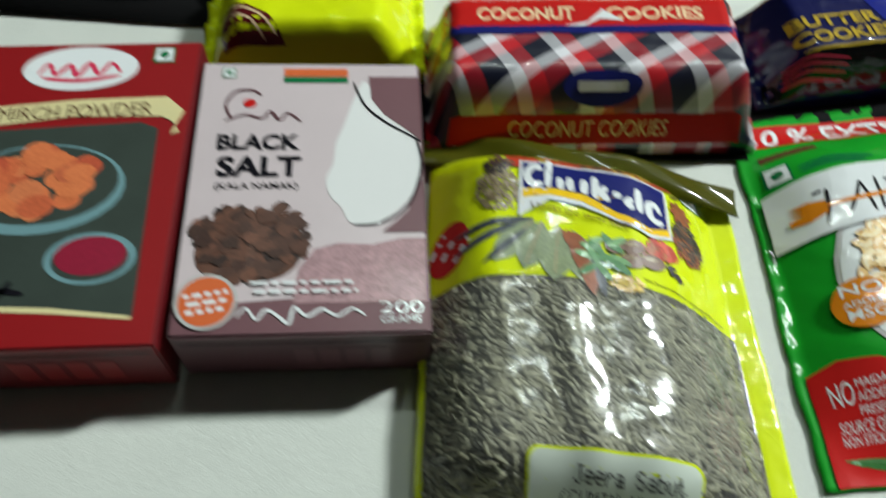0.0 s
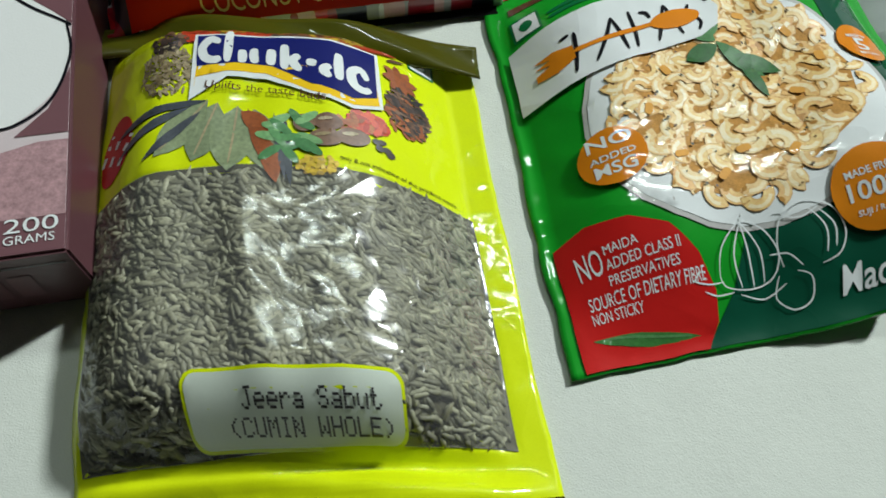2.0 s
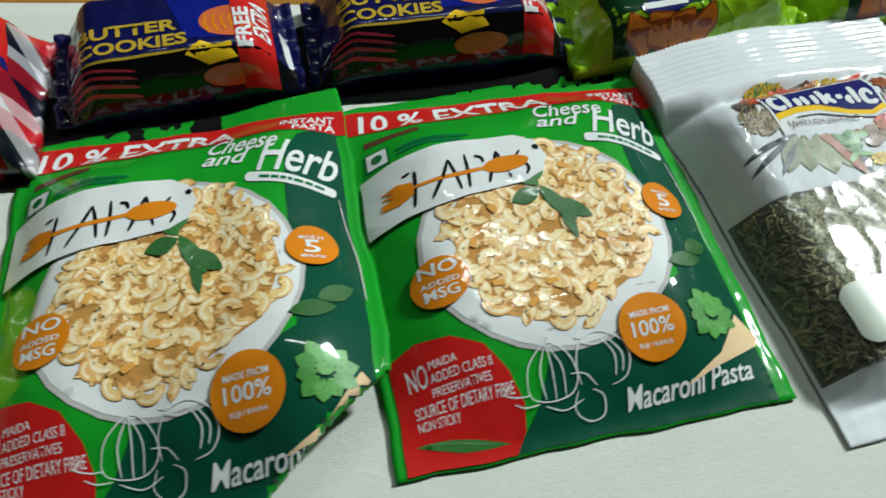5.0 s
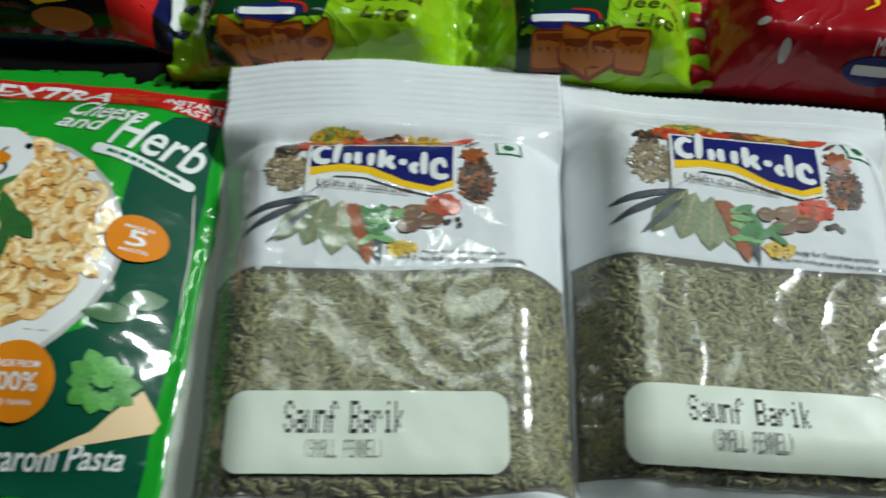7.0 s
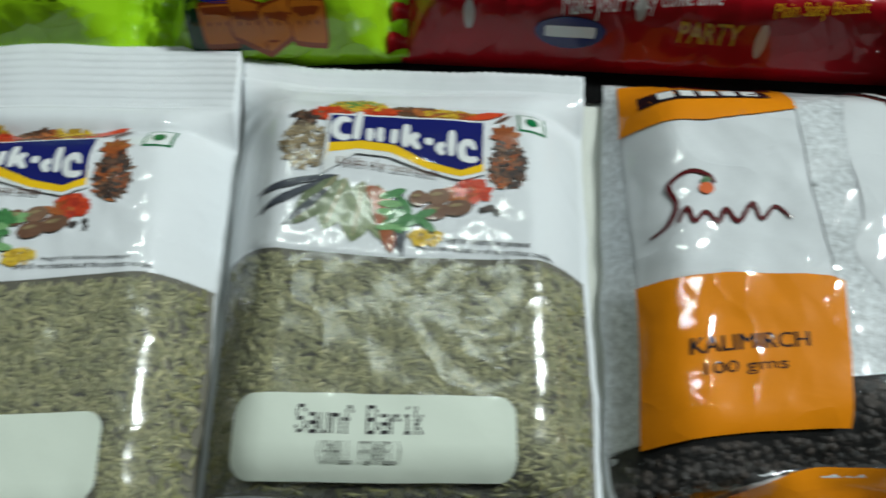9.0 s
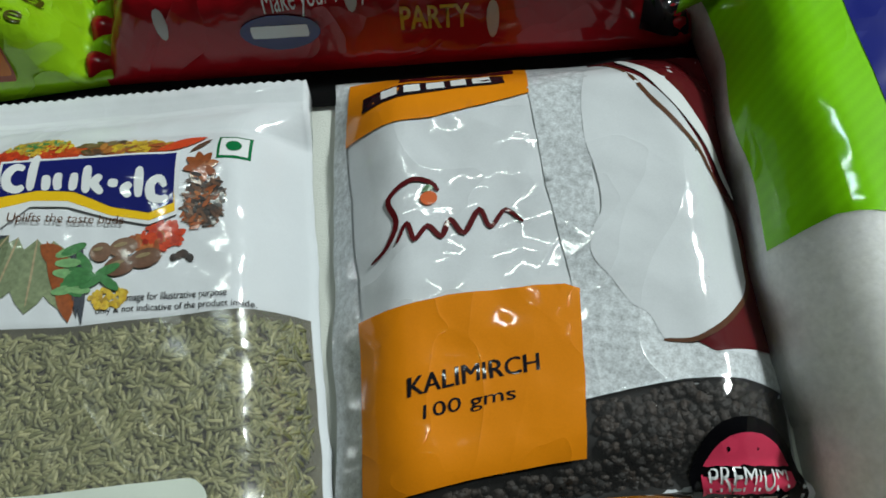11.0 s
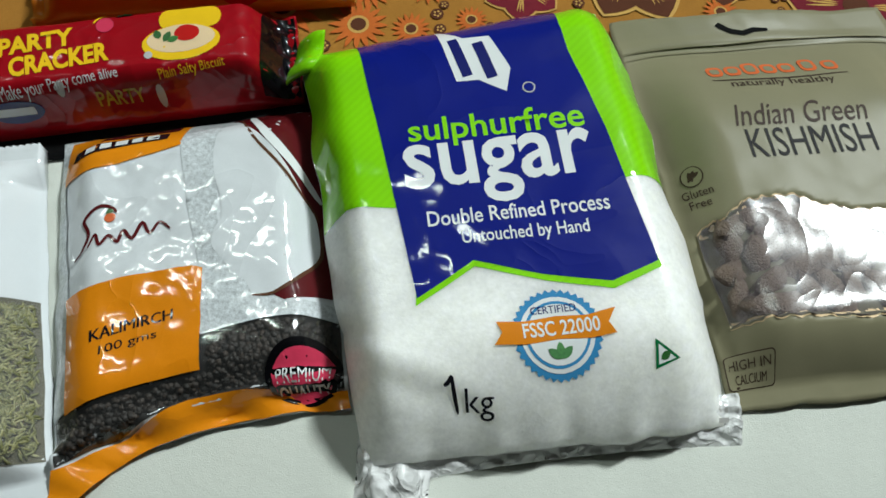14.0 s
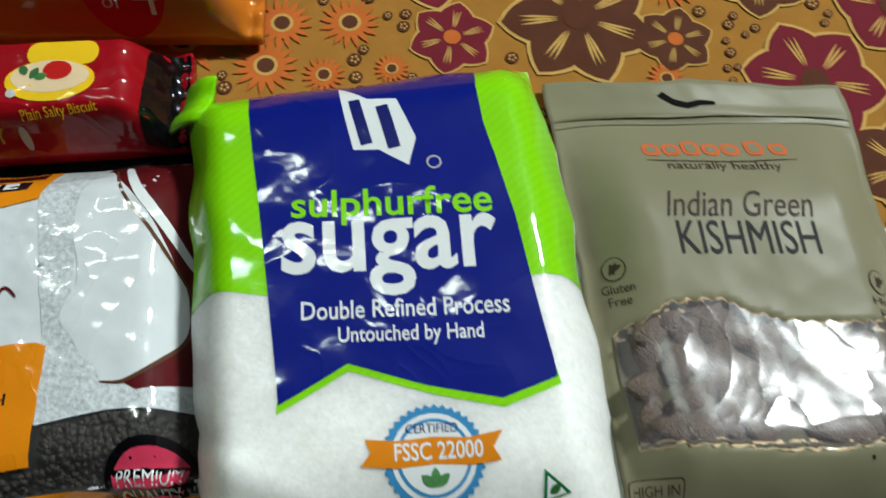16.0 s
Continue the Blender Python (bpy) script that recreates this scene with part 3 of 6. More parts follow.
def bulge(W, H, h, left, right, bottom, top, seed=1, amp=0.0009, base=0.0014, extra=None, lo=0.012, hi=0.05, p=1.0):
    """Height of a filled pouch; each side gives (flat margin, rise) in millimetres."""
    wr, seam = wrinkles(seed, 12, lo, hi), wrinkles(seed + 500, 10, 0.008, 0.020)

    def f(u, v):
        edge = np.minimum(np.minimum(u, W - u), np.minimum(v, H - v))
        e = ease((u - left[0]) / left[1]) * ease((W - right[0] - u) / right[1]) * ease((v - bottom[0]) / bottom[1]) * ease((H - top[0] - v) / top[1])
        e = np.maximum(e, 0) ** p
        z = base + h * e + amp * wr(u, v) * (0.25 + 0.75 * np.minimum(1, e * 2))
        z = z + 0.0004 * seam(u, v) * np.exp(-np.maximum(edge, 0) / 13)
        if extra is not None:
            z = z + extra(u, v)
        return np.maximum(z, 0.0009)
    return f


def hollow(height, low, high, left, right, depth):
    """The same pack with the ground of its window sunk by depth metres."""
    def f(u, v):
        d = np.minimum(np.minimum(v - low(u), high(u) - v), np.minimum(u - left, right - u))
        return np.maximum(height(u, v) - depth * np.clip(d / 2.5, 0, 1), 0.0009)
    return f


GLYPHS = {"S": "0e11100e01110e", "a": "00000e010f110f", "u": "00001111111106"[:12] + "0d", "n": "00001e11111111", "f": "0609081c080808", "B": "1e11111e11111e", "r": "00001619101010",
          "i": "04000c0404040e", "k": "10101214181412", "(": "02040808080402", ")": "08040202020408", "M": "111b1515111111", "A": "0e11111f111111", "L": "1010101010101f",
          "F": "1f10101e101010", "E": "1f10101e10101f", "N": "11191519131111"[:8] + "151311", "J": "0702020202120c", "e": "00000e111f100e", "t": "08081c08080906", "b": "10101e1111111e",
          "C": "0e11101010110e", "U": "1111111111110e", "I": "0e04040404040e", "W": "11111115151b11", "H": "1111111f111111", "O": "0e11111111110e", " ": "00000000000000"}


def dot_text(sh, name, words, box, mat, off, parent, rot=0.0):
    """Dot-matrix lettering in a box (left, bottom, right, top)."""
    a, b, c, d = box
    cw, ch = (c - a) / (6 * len(words) - 1), (d - b) / 7
    verts, faces = [], []
    m = ((a + c) / 2, (b + d) / 2)
    for i, w in enumerate(words):
        for j in range(7):
            row = int(GLYPHS[w][2 * j:2 * j + 2], 16)
            for q in range(5):
                if row >> (4 - q) & 1:
                    x, y = a + (6 * i + q) * cw, d - (j + 1) * ch
                    k = len(verts)
                    verts += turned(rect(x - 0.04 * cw, y + 0.06 * ch, x + 1.02 * cw, y + 0.94 * ch), rot, m)
                    faces.append((k, k + 1, k + 2, k + 3))
    return mesh(name, sh.at(verts, off), faces, mat, parent)


# ---- setting ----
def slab(name, x0, y0, z0, x1, y1, z1, mat, label, category):
    bm = bmesh.new()
    bmesh.ops.create_cube(bm, size=1, matrix=Matrix.LocRotScale(((x0 + x1) / 2, (y0 + y1) / 2, (z0 + z1) / 2), None, (x1 - x0, y1 - y0, z1 - z0)))
    me = bpy.data.meshes.new(name)
    bm.to_mesh(me)
    bm.free()
    me.materials.append(mat)
    return tagged(new(name, me), label, category, kind="structure")


# room shell added out of view; dark so that little light bounces back
slab("floor", -3.4, -3.4, -0.62, 5.2, 4.6, -0.55, FLOORP, "greyish tiled floor of the room", "floor")
slab("ceiling", -3.4, -3.4, 3.3, 5.2, 4.6, 3.38, CEILP, "unseen dark ceiling of the room, keeping bounced light low", "ceiling")
slab("wall_north", -3.4, 4.6, -0.55, 5.2, 4.7, 3.3, WALLP, "unseen dark wall of the room, keeping bounced light low", "wall")
slab("wall_south", -3.4, -3.5, -0.55, 5.2, -3.4, 3.3, WALLP, "unseen dark wall of the room, keeping bounced light low", "wall")
slab("wall_west", -3.5, -3.4, -0.55, -3.4, 4.6, 3.3, WALLP, "unseen dark wall of the room, keeping bounced light low", "wall")
slab("wall_east", 5.2, -3.4, -0.55, 5.3, 4.6, 3.3, WALLP, "unseen dark wall of the room, keeping bounced light low", "wall")


def tube_fixture(x, y, z, length, turn, reach):
    """A lit tube whose glow falls on the packs; a rod drops from the ceiling."""
    ob = thing("tube_light", x, y, z, "lit white fluorescent tube light on a slim batten", "tube light", "tube lights", turn)
    bm = bmesh.new()
    bmesh.ops.create_cube(bm, size=1, matrix=Matrix.LocRotScale((0, 0.05, 0.06), None, (length + 0.08, 0.04, 0.05)))
    bmesh.ops.bevel(bm, geom=bm.edges[:], offset=0.006, segments=2, affect="EDGES")
    part("batten", bm, CEILP, ob)
    bm = bmesh.new()
    bmesh.ops.create_cone(bm, segments=16, radius1=0.013, radius2=0.013, depth=length, cap_ends=True, matrix=Matrix.Translation((0, 0.02, 0.03)) @ Matrix.Rotation(radians(90), 4, "Y"))
    part("tube", bm, TUBE, ob)
    bm = bmesh.new()
    bmesh.ops.create_cube(bm, size=1, matrix=Matrix.LocRotScale((0, 0.05, 0.085 + reach / 2), None, (0.03, 0.03, reach)))
    part("drop_rod", bm, CEILP, ob)


tube_fixture(0.28, 1.05, 2.04, 1.1, 0, 1.18)
tube_fixture(2.95, 2.11, 3.04, 0.44, 50, 0.18)


def bed():
    """The bed top with its printed cotton sheet."""
    ob = thing("bed", 0.5, 0.2, -0.55, "bed under an ochre cotton sheet with brown and maroon flowers", "bed")
    bm = bmesh.new()
    bmesh.ops.create_cube(bm, size=1, matrix=Matrix.LocRotScale((0, 0, 0.27), None, (2.1, 1.8, 0.5)))
    bmesh.ops.bevel(bm, geom=bm.edges[:], offset=0.04, segments=3, affect="EDGES")
    part("mattress", bm, SHEETCOL, ob)
    r = random.Random(4)
    wr = wrinkles(77, 8, 0.08, 0.3)
    n = 90
    us, vs = np.meshgrid(np.linspace(-1050, 1050, n), np.linspace(-900, 900, n))
    u, v = us.ravel(), vs.ravel()
    z = 0.5475 - 0.0015 + 0.0006 * wr(u, v)
    V = np.column_stack([u / 1000, v / 1000, z])
    F = [(j * n + i, j * n + i + 1, (j + 1) * n + i + 1, (j + 1) * n + i) for j in range(n - 1) for i in range(n - 1)]
    sheet = mesh("sheet", V, F, SHEETCOL, ob, "ochre cotton sheet with a flower print")

    class Flat:
        def at(self, uv, off=0.0):
            uv = np.asarray(uv, float).reshape(-1, 2)
            return np.column_stack([uv / 1000, np.full(len(uv), 0.5466) + 0.0006 * wr(uv[:, 0], uv[:, 1]) + np.asarray(off) * 0.001])
    fl = Flat()
    lay = {F_BROWN: [], F_MAROON: [], F_ORANGE: [], F_CREAM: []}

    def put(m, poly, o):
        lay[m].append((poly, o))
    spots = []

    def free(x, y, rr):
        return all(math.hypot(x - a, y - b) > rr + c - 3 for a, b, c in spots)

    def flower(x, y, rad, petals, col, rim, heart):
        a0 = r.uniform(0, 360)
        for i in range(petals):
            a = a0 + 360 * i / petals
            w = rad * math.pi / petals * 0.80
            put(rim, leafs(x, y, rad * 1.03, w * 1.10, a, 10), 0.20 + 0.004 * i)
            put(col, leafs(x, y, rad * 0.98, w * 0.97, a, 10), 0.45 + 0.004 * i)
            for k in (-0.22, 0.0, 0.22):
                b = a + k * 180 / petals * 0.9
                put(rim, leafs(x + 0.25 * rad * math.cos(radians(b)), y + 0.25 * rad * math.sin(radians(b)), rad * 0.5, rad * 0.018, b, 4), 0.65)
        put(heart, ell(x, y, rad * 0.2, n=12), 0.75)
        spots.append((x, y, rad))

    def daisy(x, y, rad):
        k = 16
        for i in range(k):
            put(F_ORANGE, leafs(x, y, rad, rad * 0.11, 360 * i / k, 4), 0.3 + 0.002 * i)
        put(F_CREAM, ell(x, y, rad * 0.36, n=14), 0.5)
        put(F_BROWN, ell(x, y, rad * 0.26, n=12), 0.6)
        spots.append((x, y, rad))
    # the stretch beyond the packs: large blooms, daisies, then small buds between
    flower(470, 210, 24, 6, F_MAROON, F_CREAM, F_ORANGE)
    flower(538, 232, 44, 7, F_BROWN, F_CREAM, F_BROWN)
    flower(592, 224, 22, 6, F_BROWN, F_CREAM, F_ORANGE)
    flower(668, 206, 40, 6, F_MAROON, F_CREAM, F_BROWN)
    flower(716, 262, 34, 5, F_MAROON, F_CREAM, F_BROWN)
    flower(712, 158, 32, 6, F_BROWN, F_CREAM, F_ORANGE)
    flower(640, 275, 30, 6, F_BROWN, F_CREAM, F_MAROON)
    flower(450, 262, 36, 6, F_MAROON, F_CREAM, F_ORANGE)
    for x, y, rr in ((378, 208, 17), (414, 213, 17), (374, 180, 18), (587, 198, 11), (415, 250, 16), (405, 178, 12), (590, 262, 17), (500, 182, 14), (355, 235, 18), (440, 186, 10)):
        daisy(x, y, rr)
    for _ in range(160):
        x, y, rad = r.uniform(250, 1000), r.uniform(100, 560), r.choice((20, 26, 40, 46))
        if free(x, y, rad):
            if rad < 30:
                daisy(x, y, rad)
            else:
                flower(x, y, rad, r.choice((5, 6)), r.choice((F_BROWN, F_MAROON)), F_CREAM, F_ORANGE)
    for _ in range(2600):
        x, y, rad = r.uniform(250, 900), r.uniform(100, 500), r.uniform(2.2, 4.2)
        if free(x, y, rad + 1.5):
            put(F_BROWN, ell(x, y, rad, n=9), 0.25)
            for i in range(5):
                put(F_CREAM, ell(x + rad * 0.45 * math.cos(1.257 * i), y + rad * 0.45 * math.sin(1.257 * i), rad * 0.2, n=5), 0.35)
            spots.append((x, y, rad + 1))
    for m, label in ((F_BROWN, "dark brown flower print"), (F_MAROON, "maroon flower print"), (F_ORANGE, "orange daisy print"), (F_CREAM, "cream outline print")):
        vv, ff, oo = [], [], []
        for p, o in lay[m]:
            k = len(vv)
            vv += p
            oo += [o] * len(p)
            ff.append(tuple(range(k, k + len(p))))
        o = mesh("flower_print", fl.at(vv, np.array(oo)), ff, m, sheet, label)
        o["kind"] = "stuff"


bed()


def cloth():
    """The white cloth the packs lie on; its far edge shows beside the last pouch."""
    wr = wrinkles(5, 9, 0.05, 0.22)
    nx, ny = 150, 70
    x, t = np.meshgrid(np.linspace(-0.50, 1.46, nx), np.linspace(0, 1, ny))
    far = 0.321 + 0.06 * (x - 1.2)
    y = -0.55 + t * (far + 0.55)
    z = -0.0002 - 0.0004 + 0.0005 * wr(x.ravel() * 1000, y.ravel() * 1000).reshape(x.shape)
    top = np.column_stack([x.ravel(), y.ravel(), z.ravel()])
    low = top - np.array([[0, 0, 0.0013]])
    k = nx * ny
    f = [(j * nx + i, j * nx + i + 1, (j + 1) * nx + i + 1, (j + 1) * nx + i) for j in range(ny - 1) for i in range(nx - 1)]
    f += [(k + a, k + d, k + c, k + b) for a, b, c, d in f]
    rim = [i for i in range(nx)] + [j * nx + nx - 1 for j in range(1, ny)] + [(ny - 1) * nx + i for i in range(nx - 2, -1, -1)] + [j * nx for j in range(ny - 2, 0, -1)]
    f += [(b, a, k + a, k + b) for a, b in zip(rim, rim[1:] + rim[:1])]
    ob = mesh("table_cloth", np.vstack([top, low]), f, CLOTH)
    tagged(ob, "white fleecy cloth spread flat under the grocery packs", "cloth")


cloth()


def strip_under_packs():
    """A thin black strip added under the second row to darken the gaps."""
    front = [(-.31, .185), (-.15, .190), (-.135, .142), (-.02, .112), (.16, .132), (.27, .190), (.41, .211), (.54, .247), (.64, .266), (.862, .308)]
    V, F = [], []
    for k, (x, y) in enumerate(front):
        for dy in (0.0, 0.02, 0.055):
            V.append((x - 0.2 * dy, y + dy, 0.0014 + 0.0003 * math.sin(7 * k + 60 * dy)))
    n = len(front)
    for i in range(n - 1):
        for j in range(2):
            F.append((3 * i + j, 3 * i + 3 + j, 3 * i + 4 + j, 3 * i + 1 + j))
    ob = mesh("black_strip", V, F, DULL_BLACK)
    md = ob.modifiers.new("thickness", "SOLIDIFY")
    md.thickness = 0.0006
    tagged(ob, "narrow black strip under the row of biscuit packs", "cloth")


strip_under_packs()


# ---- carton boxes ----
class Face(Sheet):
    """The flat top of a carton."""


def carton(name, quad, h, W, H, mat, side, label):
    sh = Face(quad, lambda u, v: np.full_like(u, h), W, H)
    ob = sh.thing(name, label, "box", "spice cartons")
    bm = bmesh.new()
    c = sh.c
    lo = [bm.verts.new((p[0] - c[0], p[1] - c[1], 0.0012)) for p in sh.q]
    hi = [bm.verts.new((p[0] - c[0], p[1] - c[1], h)) for p in sh.q]
    bm.faces.new(lo[::-1])
    bm.faces.new(hi)
    for i in range(4):
        j = (i + 1) % 4
        bm.faces.new((lo[i], lo[j], hi[j], hi[i]))
    bmesh.ops.bevel(bm, geom=bm.edges[:], offset=0.0009, segments=2, affect="EDGES")
    bx = part("carton_body", bm, side, ob)
    drape(sh, "front_print", rect(1.0, 1.0, W - 1.0, H - 1.0), mat, 0.1, ob, step=20)
    # the tuck flap's slit on the near end
    b, r = sh.q[0] - c, sh.q[1] - c
    out = np.array([(r - b)[1], -(r - b)[0]])
    out = out / np.linalg.norm(out)
    for z0, z1, t0, t1, nm in ((h - 0.0065, h - 0.0058, 0.03, 0.97, "flap_edge"), (0.010, h - 0.012, 0.46, 0.86, "unreadable_print")):
        if nm == "flap_edge":
            cells = [(t0, t1, z0, z1)]
        else:
            cells = [(t0 + 0.1 * i, t0 + 0.1 * i + 0.075, z0, z1) for i in range(4)]
        vv, ff = [], []
        for a0, a1, y0, y1 in cells:
            k = len(vv)
            for tt, zz in ((a0, y0), (a1, y0), (a1, y1), (a0, y1)):
                p = b + (r - b) * tt + out * 0.0004
                vv.append((p[0], p[1], zz))
            ff.append((k, k + 1, k + 2, k + 3))
        mesh(nm, vv, ff, INK_BLACK if nm == "flap_edge" else side_print(side), bx)
    return sh, ob


def side_print(side):
    return CARD_PLUM2 if side is CARD_PLUM else CARD_RED


def black_salt_box():
    W, H = 103, 145
    sh, ob = carton("black_salt_box", ((-.102, -.0145), (0, 0), (-.023, .142), (-.126, .130)), 0.036, W, H, CARD_PINK, CARD_PLUM,
                    "pale mauve and plum black salt carton lying flat on the cloth")
    drape(sh, "lower_band", [(1, 1), (W - 1, 1), (W - 1, 15), (60, 17), (1, 13)], CARD_PLUM2, 0.25, ob)
    drape(sh, "pear_shape", smooth([(77, 133), (84, 120), (95, 108), (101, 95), (101.5, 80), (97, 66), (87, 55), (77, 50.5), (70, 53), (67, 60), (62, 66), (60, 75), (63, 84), (64, 95), (68, 108), (72, 122)]), PAPER, 0.3, ob)
    drape(sh, "corner_sweep", [(79, 136), (102, 136), (102, 97), (95, 104), (86, 112), (80, 122)], CARD_PLUM2, 0.4, ob)
    drape(sh, "lower_corner", [(102, 76), (102, 47), (84, 47), (95, 58)], CARD_PLUM2, 0.38, ob)
    strokes(sh, "sweep_line", [[(72, 132), (77, 118), (86, 108), (97, 100), (102, 96)], [(100, 98), (102, 82), (96, 62), (84, 52), (72, 51)]], INK_BLACK, 0.55, ob, 1.2)
    drape(sh, "salt_picture", [(48, 14), (50, 30), (56, 39), (66, 42), (80, 41), (92, 44), (102, 44), (102, 14)], SALTPINK, 0.45, ob)
    r = random.Random(3)
    rk = []
    for _ in range(150):
        a, k = r.uniform(0, 6.28), math.sqrt(r.random())
        x, y = 29 + 24 * k * math.cos(a), 41 + 18 * k * math.sin(a) + (4 if abs(math.cos(a)) > .5 else 0)
        s = r.uniform(2, 5)
        rk.append([(x + s * r.uniform(.6, 1.1) * math.cos(q), y + s * r.uniform(.5, 1.0) * math.sin(q)) for q in [0.2 + 0.9 * i for i in range(7)]])
    drape(sh, "rock_shade", smooth([(7, 38), (12, 52), (28, 58), (44, 55), (52, 42), (46, 28), (29, 24), (12, 28)]), ROCK, 0.45, ob)
    pieces(sh, "rock_salt_picture", rk, ROCK, 0.6, ob, rise=0.5)
    for words, box in (("BLACK", (11, 91.5, 48, 100.5)), ("SALT", (12, 76.5, 49, 88)), ("(KALA NAMAK)", (12, 69, 48, 73.5))):
        text(sh, "lettering", words, box, INK_BLACK, 0.4, ob, bold=0.035 if box[3] - box[1] > 5 else 0.01)
    strokes(sh, "brand_script", [[(16, 110), (13, 118), (17, 126), (25, 127), (29, 124)], [(13, 108), (22, 112), (30, 110), (34, 114), (38, 109), (42, 113), (48, 108)]], CARD_PLUM, 0.4, ob, 1.6)
    drape(sh, "red_fruit_mark", ell(24, 119, 3, 2.6), RED, 0.4, ob)
    drape(sh, "red_tag", rect(39, 136, 69, 141), INK_RUST, 0.4, ob)
    drape(sh, "green_tag", rect(39, 132, 69, 135.4), INK_VEG, 0.4, ob)
    veg_mark(sh, ob, 13, 138, 3.2, 0.4)
    bg = drape(sh, "round_badge", ell(14, 15, 12.5, 12.5), INK_GREY, 1.2, ob, "pale round seal with red print")
    drape(sh, "badge_ring", ell(14, 15, 11, 11), INK_RUST, 1.32, bg)
    bars(sh, "badge_print", (5, 9, 23, 20), 3, INK_WHITE, 1.45, bg, rot=8, seed=4)
    strokes(sh, "slogan_script", [[(26, 8), (30, 12), (34, 7), (38, 11), (43, 8), (47, 5), (49, 12), (54, 8), (60, 11), (66, 8), (72, 11), (77, 8)]], INK_WHITE, 0.7, ob, 1.4)
    text(sh, "lettering", "200", (83, 8.6, 100, 14), INK_WHITE, 0.7, ob)
    text(sh, "lettering", "GRAMS", (83, 4.4, 99, 7.6), INK_WHITE, 0.7, ob)
    bars(sh, "small_print", (30, 17, 74, 25), 2, INK_WHITE, 1.3, ob, seed=8, gap=0.6)
    return ob


def chilli_box():
    W, H = 112, 163
    sh, ob = carton("chilli_powder_box", ((-.216, -.036), (-.105, -.019), (-.129, .142), (-.240, .125)), 0.038, W, H, CARD_RED, CARD_RED2,
                    "red chilli powder carton with a slate food picture")
    drape(sh, "photo_panel", [(10, 14), (40, 19), (70, 17), (102, 13), (98.5, 108), (90, 112), (10, 108)], SLATE, 0.25, ob)
    drape(sh, "cream_edge", [(10, 14), (40, 19.5), (70, 17.5), (102, 13), (101, 11.5), (70, 15), (40, 17), (10, 12)], CARD_CREAM, 0.4, ob)
    pl = drape(sh, "serving_plate", ell(52, 76, 37, 24), TEAL, 0.4, ob)
    drape(sh, "plate_hollow", ell(52, 78, 34, 21), SLATE, 0.5, pl)
    r = random.Random(9)
    pieces(sh, "snack_picture", [ell(52 + 27 * math.sqrt(r.random()) * math.cos(a), 80 + 15 * math.sqrt(r.random()) * math.sin(a), r.uniform(5.5, 8), r.uniform(5, 7), n=14) for a in [r.uniform(0, 6.28) for _ in range(34)]],
           FRUIT, 0.6, pl, rise=0.4)
    bo = drape(sh, "powder_bowl", ell(81, 40, 18.5, 12.5), TEAL, 0.5, ob)
    drape(sh, "bowl_shadow", ell(81, 39.5, 15.5, 10.2), SLATE, 0.62, bo)
    drape(sh, "chilli_powder", ell(81, 41, 14.5, 9.4), CHILLI, 0.74, bo)
    ban = drape(sh, "banner", [(8, 109), (60, 116), (99, 115), (104, 112), (108, 106), (104, 104), (109, 118), (100, 127), (60, 126), (8, 121)], CARD_CREAM, 0.6, ob, "cream ribbon banner")
    text(sh, "lettering", "MIRCH POWDER", (26, 115, 94, 122.5), INK_BROWN, 0.75, ban, rot=2)
    ov = drape(sh, "oval_badge", ell(57, 146, 27, 14), INK_WHITE, 0.4, ob)
    strokes(sh, "brand_script", [[(38, 142), (42, 149), (46, 142), (52, 148), (56, 141), (61, 149), (66, 142), (71, 149), (76, 143)], [(40, 140), (58, 138), (76, 141)]], INK_PINK, 0.55, ov, 2.4)
    veg_mark(sh, ob, 95, 154, 5.0, 0.4)
    strokes(sh, "curry_leaf_picture", [[(30, 22), (44, 26), (58, 24)], [(36, 28), (46, 22), (52, 30)]], INK_BLACK, 0.6, ob, 3)
    return ob


black_salt_box()
chilli_box()


